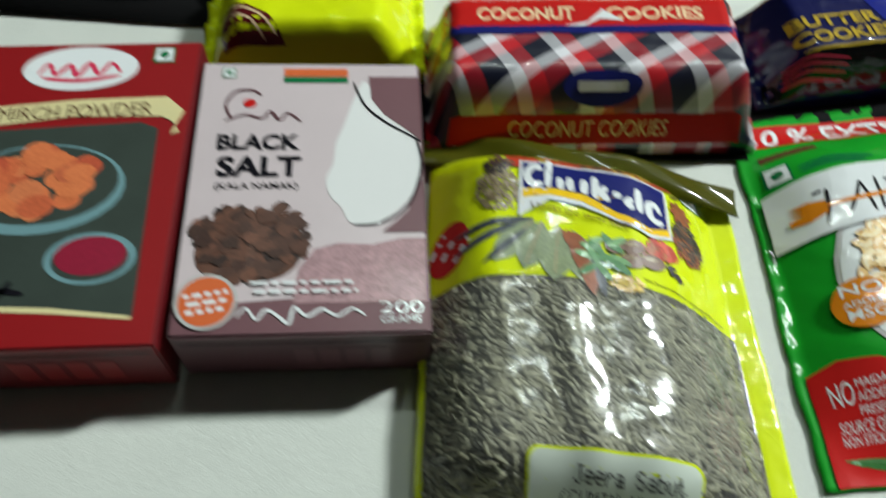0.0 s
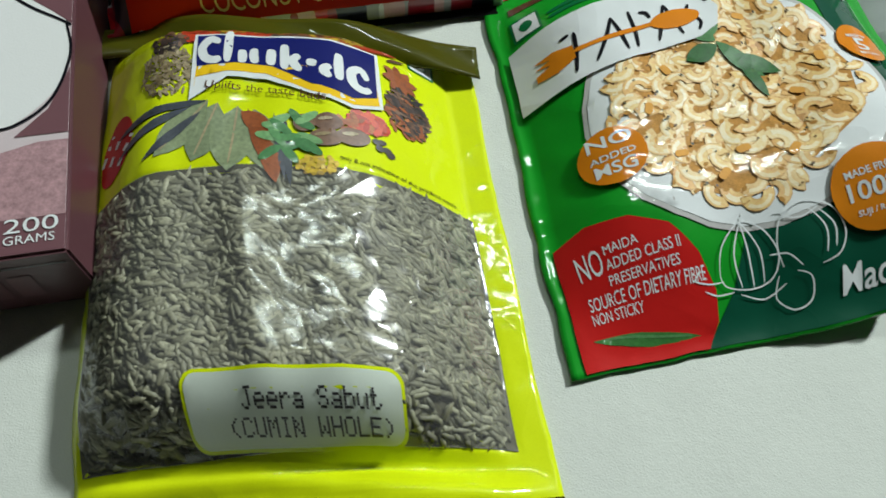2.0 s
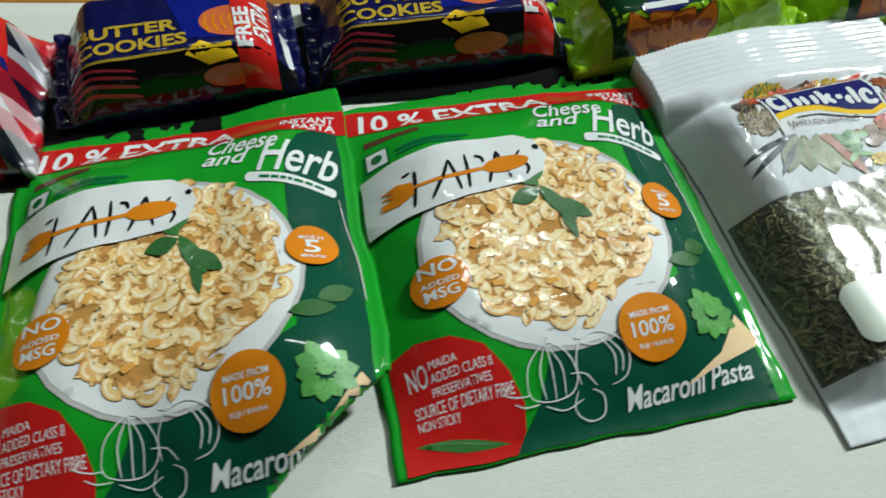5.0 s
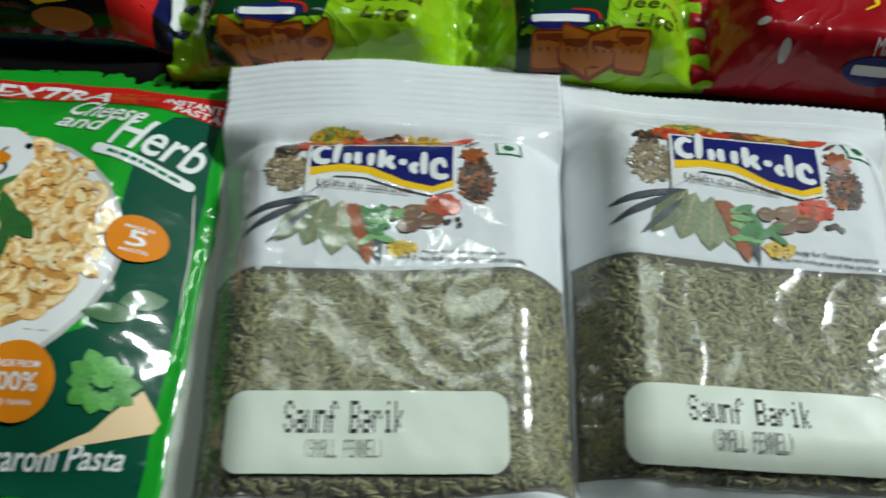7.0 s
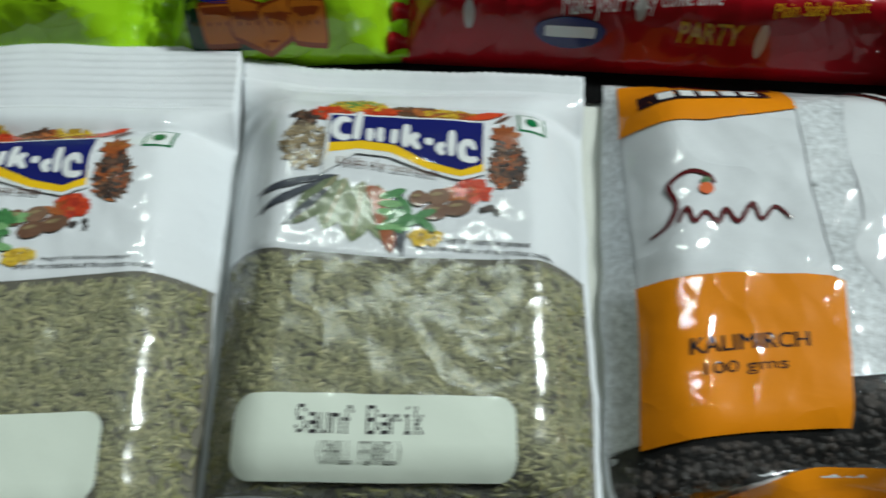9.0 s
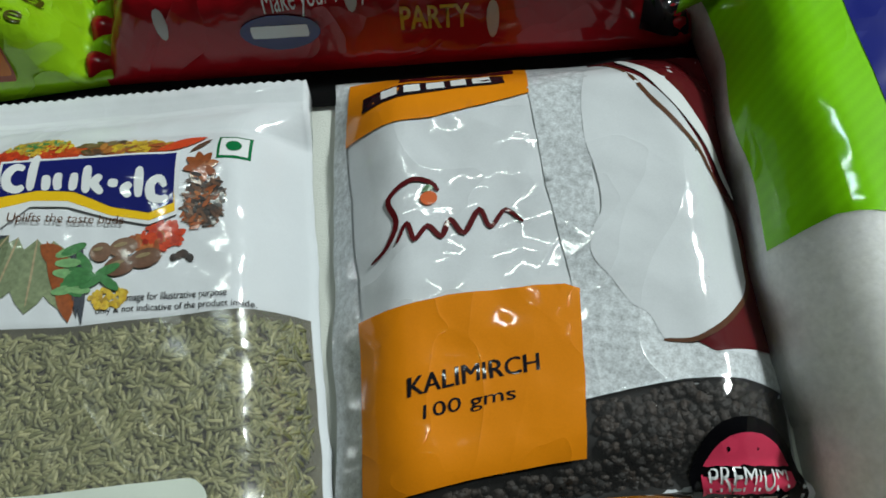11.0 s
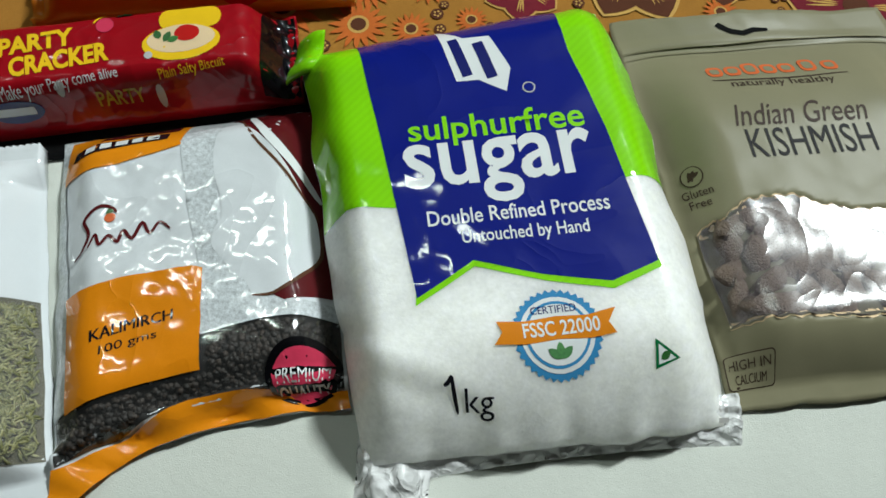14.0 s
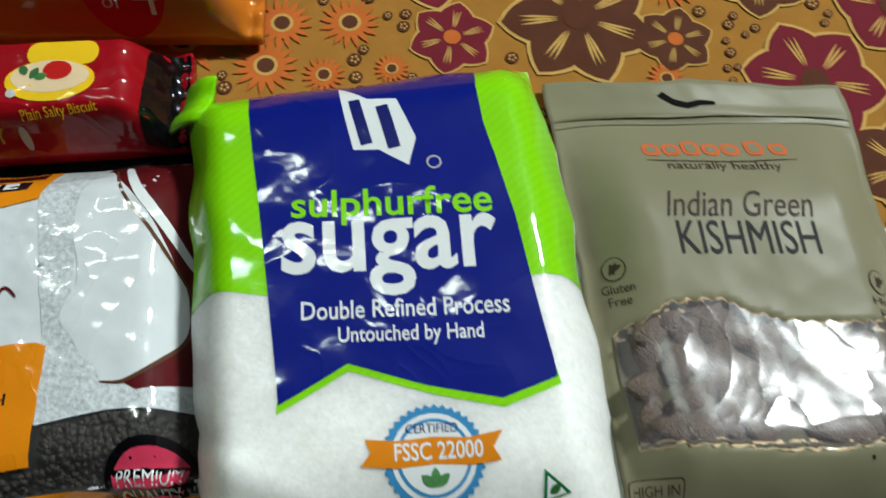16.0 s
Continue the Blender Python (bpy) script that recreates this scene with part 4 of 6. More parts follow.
# ---- seed pouches ----
def spice_picture(sh, ob, X, Y, k, off, seed):
    """The ring of spices printed round the logo; X, Y: logo centre, k: size."""
    r = random.Random(seed)

    def P(x, y):
        return X + x * k, Y + y * k

    def cluster(kind, cx, cy, rx, ry, n, a, b, spread=360, rot0=0.0):
        o = []
        for _ in range(n):
            q, m = r.uniform(0, 6.28), math.sqrt(r.random())
            x, y = P(cx + rx * m * math.cos(q), cy + ry * m * math.sin(q))
            o.append(ell(x, y, a * k * r.uniform(.8, 1.2), b * k * r.uniform(.8, 1.2), rot0 + r.uniform(-spread / 2, spread / 2), n=8))
        pieces(sh, kind + "_picture", o, SPICE[kind], off, ob, rise=0.35)
    def shape(kind, poly, up, tone=None, line=None):
        s = drape(sh, kind + "_picture", poly, SPICE[kind], off + up, ob, step=3.0)
        if line:
            strokes(sh, "vein", [line], SPICE[tone], off + up + 0.1, s, 0.7 * k)
    for x, y, ln, w, rot in ((-24, -13, 25, 5, -128), (-21, -14, 22, 6.0, -110), (-15, -15, 24, 7.0, -97), (-10, -16, 23, 6, -82)):
        e = P(x + ln * 0.9 * math.cos(radians(rot)), y + ln * 0.9 * math.sin(radians(rot)))
        shape("bay", leafs(*P(x, y), ln * k, w * k, rot), 0.0 + 0.001 * ln - 0.0008 * rot, "cumin", [P(x, y), ((P(x, y)[0] + e[0]) / 2, (P(x, y)[1] + e[1]) / 2), e])
    for x, y, ln, w, rot in ((-29, -13, 26, 1.5, 196), (-29, -15, 28, 1.6, 208), (-26, -17, 24, 1.5, 224), (-24, -13, 20, 1.3, 190)):
        shape("stick", leafs(*P(x, y), ln * k, w * k, rot), 0.3)
    for x, y, ln, w, rot in ((-12, -16, 27, 2.6, -72), (-14, -17, 12, 3.2, -40), (-7, -26, 17, 2.8, -80), (-1, -18, 26, 1.4, -88), (-4, -18, 24, 1.2, -84)):
        shape("cinnamon" if w > 2 else "stick", leafs(*P(x, y), ln * k, w * k, rot), 0.34)
    cluster("cumin", -37, -1, 8.5, 9.5, 230, 1.5, 0.42)
    cluster("pepper", -38, 10, 5, 4.5, 46, 1.1, 0.7)
    cluster("nut", -36, 12, 5, 3.5, 26, 1.2, 0.9)
    cluster("chilli", -28, 14.5, 6.5, 4.0, 70, 1.5, 1.0)
    cluster("mustard", -19, 19.5, 11, 4.2, 230, 0.9, 0.6)
    cluster("pod", -20, 20.5, 9, 3.0, 60, 1.2, 0.5)
    cluster("chilli", -11, 16.5, 8, 3.4, 80, 1.6, 1.0)
    cluster("nut", 3, 17.5, 9, 3.6, 44, 2.0, 1.0, 60)
    cluster("cinnamon", 6, 16.5, 8, 3.2, 26, 2.2, 1.2)
    cluster("mustard", 16, 17.0, 9, 3.4, 60, 1.6, 0.9)
    cluster("cinnamon", 19, 16.0, 7, 2.6, 18, 2.4, 1.1, 50)
    shape("chilli", leafs(*P(21, 14), 17 * k, 2.2 * k, 22), 0.3)
    shape("nut", leafs(*P(32, 13), 9 * k, 0.9 * k, 40), 0.3)
    for a0 in range(0, 360, 45):
        shape("cinnamon", leafs(*P(36, 7), 6 * k, 1.5 * k, a0 + 10), 0.3)
    cluster("pepper", 37, -5, 6.0, 10, 90, 1.7, 0.7)
    cluster("nut", 37, -5, 6.5, 10, 70, 2.2, 0.6)
    cluster("cinnamon", 36, -8, 6, 8, 40, 2.0, 0.6)
    cluster("chilli", 24, -17, 6, 4.5, 70, 1.8, 1.0)
    cluster("cinnamon", 20, -19, 5, 3.4, 30, 2.0, 1.0)
    for x, y, w in ((12, -20, 4.4), (11, -26, 5.0), (19, -24, 5.2), (5, -21, 3.4)):
        shape("nut", ell(*P(x, y), w * k, 3.2 * k, 12, n=18), 0.42)
        pieces(sh, "nut_shine", [ell(*P(x - 0.8, y + 0.9), w * 0.5 * k, 0.7 * k, 12, n=9)], SPICE["cumin"], off + 0.56, ob)
    cluster("pepper", 28, -25, 5, 2, 5, 1.4, 1.2)
    for i in range(15):
        x, y = r.uniform(-6, 8), r.uniform(-33, -19)
        shape("pod", ell(*P(x, y), 4.2 * k, 1.5 * k, r.uniform(-60, 40), n=12), 0.44 + 0.012 * i)
    cluster("mustard", 8, -36, 6, 3.2, 90, 0.9, 0.7)
    # the logo itself, as plain shapes
    lo = drape(sh, "logo_panel", [P(-29, 13), P(29, 13), P(29, -10), P(20, -13), P(8, -10), P(-6, -5), P(-18, -4), P(-30, -13)], INK_WHITE, off + 0.65, ob, "white-edged logo panel")
    drape(sh, "logo_gold", [P(-28.5, -4), P(-18, -2), P(-6, -3), P(8, -9), P(20, -11.6), P(28, -9), P(27.5, 0), P(-28, 2), P(-28.5, -8)], INK_YEL, off + 0.76, lo)
    drape(sh, "logo_navy", [P(-28, 12), P(28, 12), P(27.5, -6), P(20, -9), P(8, -6), P(-4, 0), P(-16, 1.5), P(-28, 0)], INK_NAVY, off + 0.88, lo)
    marks = [[(-20.6, 9.2), (-23.6, 10.2), (-26.2, 7.2), (-25.6, 3.6), (-22.8, 2.2), (-20.4, 3.2)], [(-17.4, 14.2), (-17.9, 8), (-18.4, 1.6)], [(-13.6, 6.6), (-13.4, 4), (-13.6, 1.2)], [(-9.4, 7.2), (-9.8, 4), (-9.2, 1.0)], [(-4.2, 6.8), (-4.4, 3.6), (-4.6, 0.4)],
             [(0.0, 9.0), (-0.2, 4.4), (-0.4, -0.8)], [(4.4, 5.2), (2.2, 2.4), (4.8, -1.2)], [(6.6, 2.4), (8.2, 2.2), (9.8, 2.0)], [(16.6, 7.6), (16.4, 2), (16.4, -3.4)], [(14.0, 1.8), (11.8, -0.2), (13.6, -3.0)], [(24.8, -0.4), (23.0, 3.0), (20.2, 1.0), (20.6, -3.6), (23.6, -4.8), (25.6, -3.6)]]
    for line in marks:
        a, b = stroke([P(*q) for q in line], 3.0 * k)
        drape(sh, "logo_shape", a + b[::-1], INK_WHITE, off + 1.0, lo, step=2.5)
    text(sh, "slogan", "Uplifts the taste buds", (*P(-25, -11.5), *P(12, -7.5)), INK_BROWN, off + 1.0, lo, rot=-6)


def between(low, high, pad, cut=None):
    def f(x, y):
        if cut and cut[0] < x < cut[2] and cut[1] < y < cut[3]:
            return False
        return low(x) + pad < y < high(x) - pad
    return f


def curve(pts):
    xs, ys = [p[0] for p in pts], [p[1] for p in pts]
    return lambda x: np.interp(x, xs, ys)


def window(sh, ob, mat, step, jag, thick, low, high, left, right, seedmat, backmat, n, length, width, seed, clear, label, lean=None, cut=None, deep=1.1, depth=0.0022):
    """A pouch with a clear part: the pack's body, a bed of seeds sunk in it, and film over them."""
    sr = Sheet(sh.q, hollow(sh.h, low, high, left, right, depth), sh.W, sh.H, **sh.shape)
    body(sr, "pouch_body", mat, ob, step=step, jag=jag, thick=thick)
    xs = list(np.linspace(left, right, 30))
    loop = [(x, float(low(x))) for x in xs] + [(x, float(high(x))) for x in xs[::-1]]
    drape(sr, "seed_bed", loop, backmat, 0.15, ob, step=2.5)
    seeds(sr, "seed_fill", between(low, high, 2.6, cut), (left + 3.0, min(low(x) for x in xs), right - 3.0, max(high(x) for x in xs)), n, length, width, seedmat, deep, ob, label, seed, lean=lean)
    drape(sh, "clear_window", loop, clear, 0.5, ob, "clear glossy film window").visible_shadow = False


def cumin_pouch():
    W, H = 149, 192

    def fold_up(u, v):
        # the hem at the near end stands up in a soft fold
        hem = np.exp(-((v - 13 - 3 * np.sin(u / 30)) / 5) ** 2) * 0.007 * ease(u / 20) * ease((W - u) / 50)
        ridge = 0.0035 * np.exp(-((u - 62 + 0.05 * (v - 60)) / 7) ** 2) * ease((v - 30) / 30) * ease((125 - v) / 30)
        lip = 0.011 * ease((15 - v) / 15) * np.sin(np.pi * np.clip((u - 30) / 112, 0, 1)) * (0.8 + 0.2 * np.sin(u / 13))
        return hem + ridge + lip
    sh = Sheet(((.003, -.085), (.156, -.081), (.132, .103), (-.012, .112)), bulge(W, H, 0.033, (-4, 38), (12, 55), (18, 26), (-2, 26), 11, 0.0011, extra=fold_up), W, H, bow=(0.002, 0.0, -0.002, 0.002), waver=(0.0016, 1))
    ob = sh.thing("cumin_seed_pouch", "bright yellow plastic pouch of whole cumin seeds with clear window", "pouch", "seed pouches")
    low, high = curve([(0, 20), (40, 21), (70, 23), (140, 24)]), curve([(0, 109), (20, 111), (44, 113), (86, 114), (115, 114), (140, 112)])
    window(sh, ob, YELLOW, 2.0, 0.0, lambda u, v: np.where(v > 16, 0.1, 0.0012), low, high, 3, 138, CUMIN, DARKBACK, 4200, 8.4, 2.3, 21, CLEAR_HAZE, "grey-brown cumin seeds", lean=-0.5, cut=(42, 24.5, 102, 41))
    spice_picture(sh, ob, 75, 156, 1.16, 0.3, 5)
    drape(sh, "red_seal", ell(11, 130, 8, 13, -12), RED, 0.3, ob, "red oval seal with white print")
    bars(sh, "seal_print", (5, 121, 17, 139), 3, INK_WHITE, 0.45, ob, rot=60, gap=0.65, seed=2)
    text(sh, "small_print", "only & not indicative of the product inside", (92, 115.6, 132, 118), INK_BLACK, 0.35, ob, rot=-4)
    veg_mark(sh, ob, 127, 181, 5, 0.3, -5)
    lb = drape(sh, "product_label", rrect(41, 24, 103, 41.5, 4), LABEL, 1.2, ob, "pale label with dotted black print")
    drape(sh, "label_edge", rrect(40, 23, 104, 42.5, 4.5), YELLOW, 1.05, ob)
    dot_text(sh, "lettering", "Jeera Sabut", (57, 32.2, 97, 37.4), DOT, 1.35, lb, rot=-1)
    dot_text(sh, "lettering", "(CUMIN WHOLE)", (52, 26.2, 100, 30.6), DOT, 1.35, lb, rot=-1)
    # black patches added at the near edge, where it is dark below the fold
    for loop in ([(46, 0.2), (88, 0.2), (84, 4), (75, 9), (55, 8.5), (47, 9)], [(141, 0.2), (148.8, 0.2), (148.8, 9), (141, 8)]):
        drape(sh, "black_patch", loop, BLACKF, 0.35, ob, "black patch at the near edge of the pouch")
    # the folded-back top hem; its shade is put into the olive colour
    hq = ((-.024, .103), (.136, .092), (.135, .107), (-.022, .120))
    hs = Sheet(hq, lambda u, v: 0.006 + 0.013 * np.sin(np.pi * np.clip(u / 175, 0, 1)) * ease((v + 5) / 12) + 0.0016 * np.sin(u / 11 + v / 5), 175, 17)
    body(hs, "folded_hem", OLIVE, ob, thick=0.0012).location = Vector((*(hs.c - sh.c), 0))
    return ob


def fennel_pouch(quad, W, H, seal, wtop, wlow, lab, logo, veg, seed, seal_z, label, tx):
    def lift(u, v):
        e = ease((v - (H - seal - 14)) / 14)
        ridges = 0.0005 * np.sin((v - H) * 2 * np.pi / 3.6) * (v > H - seal)
        return e * (seal_z + 0.003 * np.sin(u / 26 + seed)) + ridges * (1 - 0.8 * np.exp(-((u - 68) / 9) ** 2))
    low_seal = 18
    sh = Sheet(quad, bulge(W, H, 0.025, (1, 24), (1, 24), (low_seal - 3, 20), (seal, 32), seed, 0.0008, extra=lift), W, H, bow=(-0.001, -0.001, 0, 0.001), waver=(0.0018, seed))
    ob = sh.thing("fennel_seed_pouch", label, "pouch", "seed pouches")
    low, high = curve(wlow), curve(wtop)
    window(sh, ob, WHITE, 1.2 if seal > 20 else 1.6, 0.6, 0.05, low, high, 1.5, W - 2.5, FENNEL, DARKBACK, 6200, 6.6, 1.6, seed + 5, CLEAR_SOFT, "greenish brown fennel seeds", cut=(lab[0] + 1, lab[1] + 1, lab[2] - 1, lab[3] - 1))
    spice_picture(sh, ob, logo[0], logo[1], logo[2], 0.3, seed)
    veg_mark(sh, ob, veg[0], veg[1], 5.2, 0.3)
    x0, y0, x1, y1 = tx
    text(sh, "small_print", "Image for illustrative purpose", (x0 + 9, y0 + 3.4, x1 - 8, y1 - 0.4), INK_BLACK, 0.35, ob, rot=-1)
    text(sh, "small_print", "only & not indicative of the product inside.", (x0, y0 + 0.2, x1, y0 + 3.0), INK_BLACK, 0.35, ob, rot=-1)
    a, b, c, d = lab
    lb = drape(sh, "product_label", rrect(a, b, c, d, 6), LABEL, 1.2, ob, "pale label with dotted black print")
    dot_text(sh, "lettering", "Saunf Barik", (a + 20, b + 12.5, a + 61, d - 3.5), DOT, 1.35, lb)
    dot_text(sh, "lettering", "(SMALL FENNEL)", (a + 27, b + 4.5, a + 54, b + 10.5), DOT2, 1.35, lb)
    return ob


cumin_pouch()
fennel_pouch(((.510, .020), (.640, .062), (.577, .265), (.436, .221)), 142, 213, 30, [(0, 109), (40, 106), (75, 105), (120, 107), (142, 107)], [(0, 27), (74, 24), (142, 29)],
             (17, 32, 114, 59), (68, 150, 1.0), (118, 163), 31, 0.014, "white plastic pouch of fennel seeds with a ribbed top seal", (75, 108, 123, 114))
fennel_pouch(((.632, .070), (.760, .105), (.716, .285), (.579, .262)), 136, 192, 10, [(0, 104), (30, 101), (63, 99), (100, 100), (136, 102)], [(0, 24), (42, 22), (136, 22)],
             (16, 27, 106, 52), (68, 143, 1.0), (114, 158), 47, 0.006, "white plastic pouch of fennel seeds beside a silvery pepper pouch", (72, 101, 120, 108))


# ---- pasta pouches ----
def pasta_pouch(quad, seed, label, fold=None, lift=None, h=0.019):
    W, H = 164, 198
    sh = Sheet(quad, bulge(W, H, h, (5, 40), (5, 40), (6, 55), (14, 40), seed, 0.0013, extra=lift, lo=0.02, hi=0.07), W, H, fold=fold, waver=(0.0022, seed))
    ob = sh.thing("pasta_pouch", label, "pouch", "pasta pouches")
    body(sh, "pouch_body", GREEN, ob, thick=0.0018 if fold else None)
    o = 0.3
    drape(sh, "dark_green_field", [(47, 1), (157, 1), (158, 168), (150, 170), (139, 165), (132, 150), (131, 130), (131, 60), (90, 38), (69, 38), (60, 18)], DKGREEN, o, ob)
    drape(sh, "red_strip", [(0.5, 180), (60, 174), (110, 172), (163.5, 166), (163.5, 181), (110, 188), (60, 190), (0.5, 195)], RED, o + 0.1, ob)
    text(sh, "lettering", "10 % EXTRA", (9, 176, 108, 188), INK_WHITE, o + 0.25, ob, bold=0.02, rot=-4)
    text(sh, "lettering", "INSTANT", (131, 174, 158, 179), INK_WHITE, o + 0.25, ob, bold=0.02, rot=-6)
    text(sh, "lettering", "PASTA", (137, 168.5, 158, 173), INK_WHITE, o + 0.25, ob, bold=0.02, rot=-6)
    drape(sh, "company_tag", rect(10, 168, 38, 172), INK_BROWN, o, ob)
    text(sh, "lettering", "Cheese", (96, 157, 130, 170), INK_WHITE, o + 0.35, ob, shear=0.3, rot=-10, bold=0.012)
    text(sh, "lettering", "and", (94, 150, 116, 159), INK_WHITE, o + 0.35, ob, shear=0.3, rot=-8, bold=0.012)
    text(sh, "lettering", "Herb", (120, 139, 156, 158), INK_WHITE, o + 0.35, ob, shear=0.3, rot=-10, bold=0.012)
    drape(sh, "sauce_bar", turned(rrect(113, 133, 154, 138, 2.2), -14), INK_WHITE, o + 0.35, ob)
    bars(sh, "sauce_print", (117, 134.5, 150, 136.5), 1, INK_VEG, o + 0.5, ob, rot=-14, seed=6, gap=0.2)
    veg_mark(sh, ob, 15, 157, 6, o)
    strokes(sh, "bean_picture", [[(24, 154), (38, 155), (56, 152)], [(24, 157), (40, 158), (60, 154)]], INK_VEG, o, ob, 2.4)
    plate = drape(sh, "plate_picture", ell(80, 90, 56, 55), INK_GREY, o + 0.15, ob, "white plate of macaroni, printed")
    drape(sh, "plate_face", ell(80, 90, 54, 53), INK_WHITE, o + 0.28, plate)
    drape(sh, "pasta_ground", [(38 + 0, 104), (42, 80), (50, 56), (70, 48), (92, 52), (118, 66), (126, 90), (122, 115), (104, 136), (80, 142), (55, 130)], GAP, o + 0.42, plate)
    r = random.Random(seed)
    macs, specks = [], []
    for _ in range(2400):
        a, k = r.uniform(0, 6.28), math.sqrt(r.random())
        x, y = 82 + 45 * k * math.cos(a), 94 + 47 * k * math.sin(a)
        if (x - 82) * 0.8 + (94 - y) > 52:
            continue
        if any(math.hypot(x - m[0], y - m[1]) < 4.7 for m in macs):
            continue
        rad, w, a0, sp = r.uniform(3.6, 4.6), r.uniform(1.8, 2.2), r.uniform(0, 6.28), r.uniform(2.6, 3.8)
        macs.append((x, y, rad, w, a0, sp))
        if r.random() < 0.5:
            specks.append(ell(x + r.uniform(-5, 5), y + r.uniform(-5, 5), r.uniform(.3, .9), r.uniform(.3, .6), r.uniform(0, 180), n=5))
    layer = []
    for i, m in enumerate(macs):
        near = {layer[j] for j in range(i) if math.hypot(m[0] - macs[j][0], m[1] - macs[j][1]) < 11.5}
        free = [q for q in range(16) if q not in near]
        layer.append(r.choice(free[:4]) if free else 15)
    for nm, mat, grow, shift, dz in (("macaroni_edge", EDGE, 0.24, 0.0, 0.0), ("macaroni_picture", PASTA, 0.0, 0.0, 0.03), ("macaroni_shine", PASTA_LIGHT, -1.2, 0.5, 0.06)):
        verts, faces, offs = [], [], []
        for i, (x, y, rad, w, a0, sp) in enumerate(macs):
            n, k = 8, len(verts)
            g = grow / rad * (1 if grow > 0 else 1.6)
            for s in (1, -1):
                for q in range(n + 1):
                    aa = a0 - g + (sp + 2 * g) * q / n
                    rr = rad + shift + s * max(0.25, w + grow)
                    verts.append((x + rr * math.cos(aa), y + rr * math.sin(aa)))
            offs += [o + 0.55 + 0.04 * layer[i] + dz] * (2 * n + 2)
            faces += [(k + q, k + q + 1, k + n + 2 + q, k + n + 1 + q) for q in range(n)]
        mm = mesh(nm, sh.at(verts, np.array(offs)), faces, mat, plate, "creamy macaroni, printed")
        mm["kind"] = "stuff"
    verts, faces, offs = [], [], []
    for i, (x, y, rad, w, a0, sp) in enumerate(macs):
        q = a0 + (0.06 if i % 2 else sp - 0.06)
        k = len(verts)
        hole = ell(x + rad * math.cos(q), y + rad * math.sin(q), w * 0.62, w * 0.40, math.degrees(q), n=8)
        verts += hole
        offs += [o + 0.55 + 0.04 * layer[i] + 0.07] * len(hole)
        faces.append(tuple(range(k, k + len(hole))))
    mm = mesh("macaroni_hole", sh.at(verts, np.array(offs)), faces, HOLE, plate, "darker open ends of macaroni, printed")
    mm["kind"] = "stuff"
    bits = [(54, 70), (66, 58), (48, 92), (112, 112), (104, 84), (76, 66), (92, 60), (118, 96), (60, 108), (98, 126)]
    pieces(sh, "carrot_bit", [turned(rrect(x - 2.6, y - 1.5, x + 2.6, y + 1.5, 1.2, 3), 37 * k) for k, (x, y) in enumerate(bits)], CARROT, o + 1.26, plate)
    pieces(sh, "herb_flecks", specks, SPECK, o + 1.10, plate, rise=0.2)
    pieces(sh, "herb_leaf_picture", [leafs(84, 116, 25, 3.6, -62), leafs(84, 114, 15, 4.4, 196), leafs(88, 108, 20, 4.0, -42), leafs(84, 116, 13, 3.2, 128), leafs(90, 106, 22, 2.4, -82), leafs(82, 118, 12, 2.6, 60)], LEAF, o + 1.40, plate, rise=0.1)
    bad = drape(sh, "logo_banner", [(6, 113), (6, 146), (20, 148), (50, 149), (80, 147), (88, 142), (92, 133), (88, 124), (80, 120), (40, 116), (24, 115)], INK_WHITE, o + 1.65, ob, "white banner with dark logo strokes")
    strokes(sh, "logo_stroke", [[(31, 138), (30, 130), (28, 119)], [(25, 137), (27, 137.5), (29, 138)], [(36, 120), (42, 130), (46, 139)], [(46, 139), (48, 130), (49, 121)], [(54, 140), (54, 130), (53, 121)], [(58, 138), (61, 137), (62, 134)], [(62, 122), (66, 131), (69, 139)], [(69, 139), (71, 131), (73, 123)], [(80, 137), (78, 134), (80, 131), (82, 127), (80, 123)]], INK_BLACK, o + 1.85, bad, 1.7)
    drape(sh, "mark_dot", ell(88, 138, 1.6, 1.6, n=10), INK_BLACK, o + 1.85, bad)
    strokes(sh, "logo_spoon", [[(28, 129), (50, 130), (66, 131)]], INK_ORANGE, o + 1.95, bad, 2.2)
    drape(sh, "spoon_bowl", ell(72, 131, 11, 4.4, 3), INK_ORANGE, o + 2.00, bad)
    drape(sh, "fork_head", [(14, 124), (22, 123), (29, 126), (29, 132), (22, 134), (14, 133), (20, 131), (14, 130), (20, 128.5), (14, 127)], INK_ORANGE, o + 2.00, bad)
    for nm, cx, cy, rad, lines in (("no_msg_badge", 31, 77, 12.0, (("NO", 4.2, 10, 5.6), ("ADDED", -1.0, 10, 2.6), ("MSG", -7.4, 9, 5.2))),
                                   ("five_minutes_badge", 139, 100, 10.5, (("MADE IN", 4.2, 6, 1.6), ("5", -3.6, 4, 7.4), ("MINUTES", -6.4, 6, 1.6))),
                                   ("wheat_badge", 111, 39, 14.0, (("MADE FROM", 4.4, 10.5, 2.6), ("100%", -3.2, 11, 6.2), ("SUJI / RAWA", -8.4, 9, 2.4)))):
        b = drape(sh, nm, ell(cx, cy, rad, rad), INK_ORANGE, o + 1.40, ob, "orange round badge with white print")
        for wds, dy, hw, hh in lines:
            text(sh, "lettering", wds, (cx - hw * 0.8, cy + dy - 0.4, cx + hw * 0.8, cy + dy + hh - 0.4), INK_WHITE, o + 1.55, b, bold=0.015)
    rd = drape(sh, "red_panel", [(5, 1), (48, 1), (53, 10), (54, 20), (50, 33), (42, 45), (30, 52), (16, 54), (5, 50)], RED, o + 0.45, ob, "red panel with white claims")
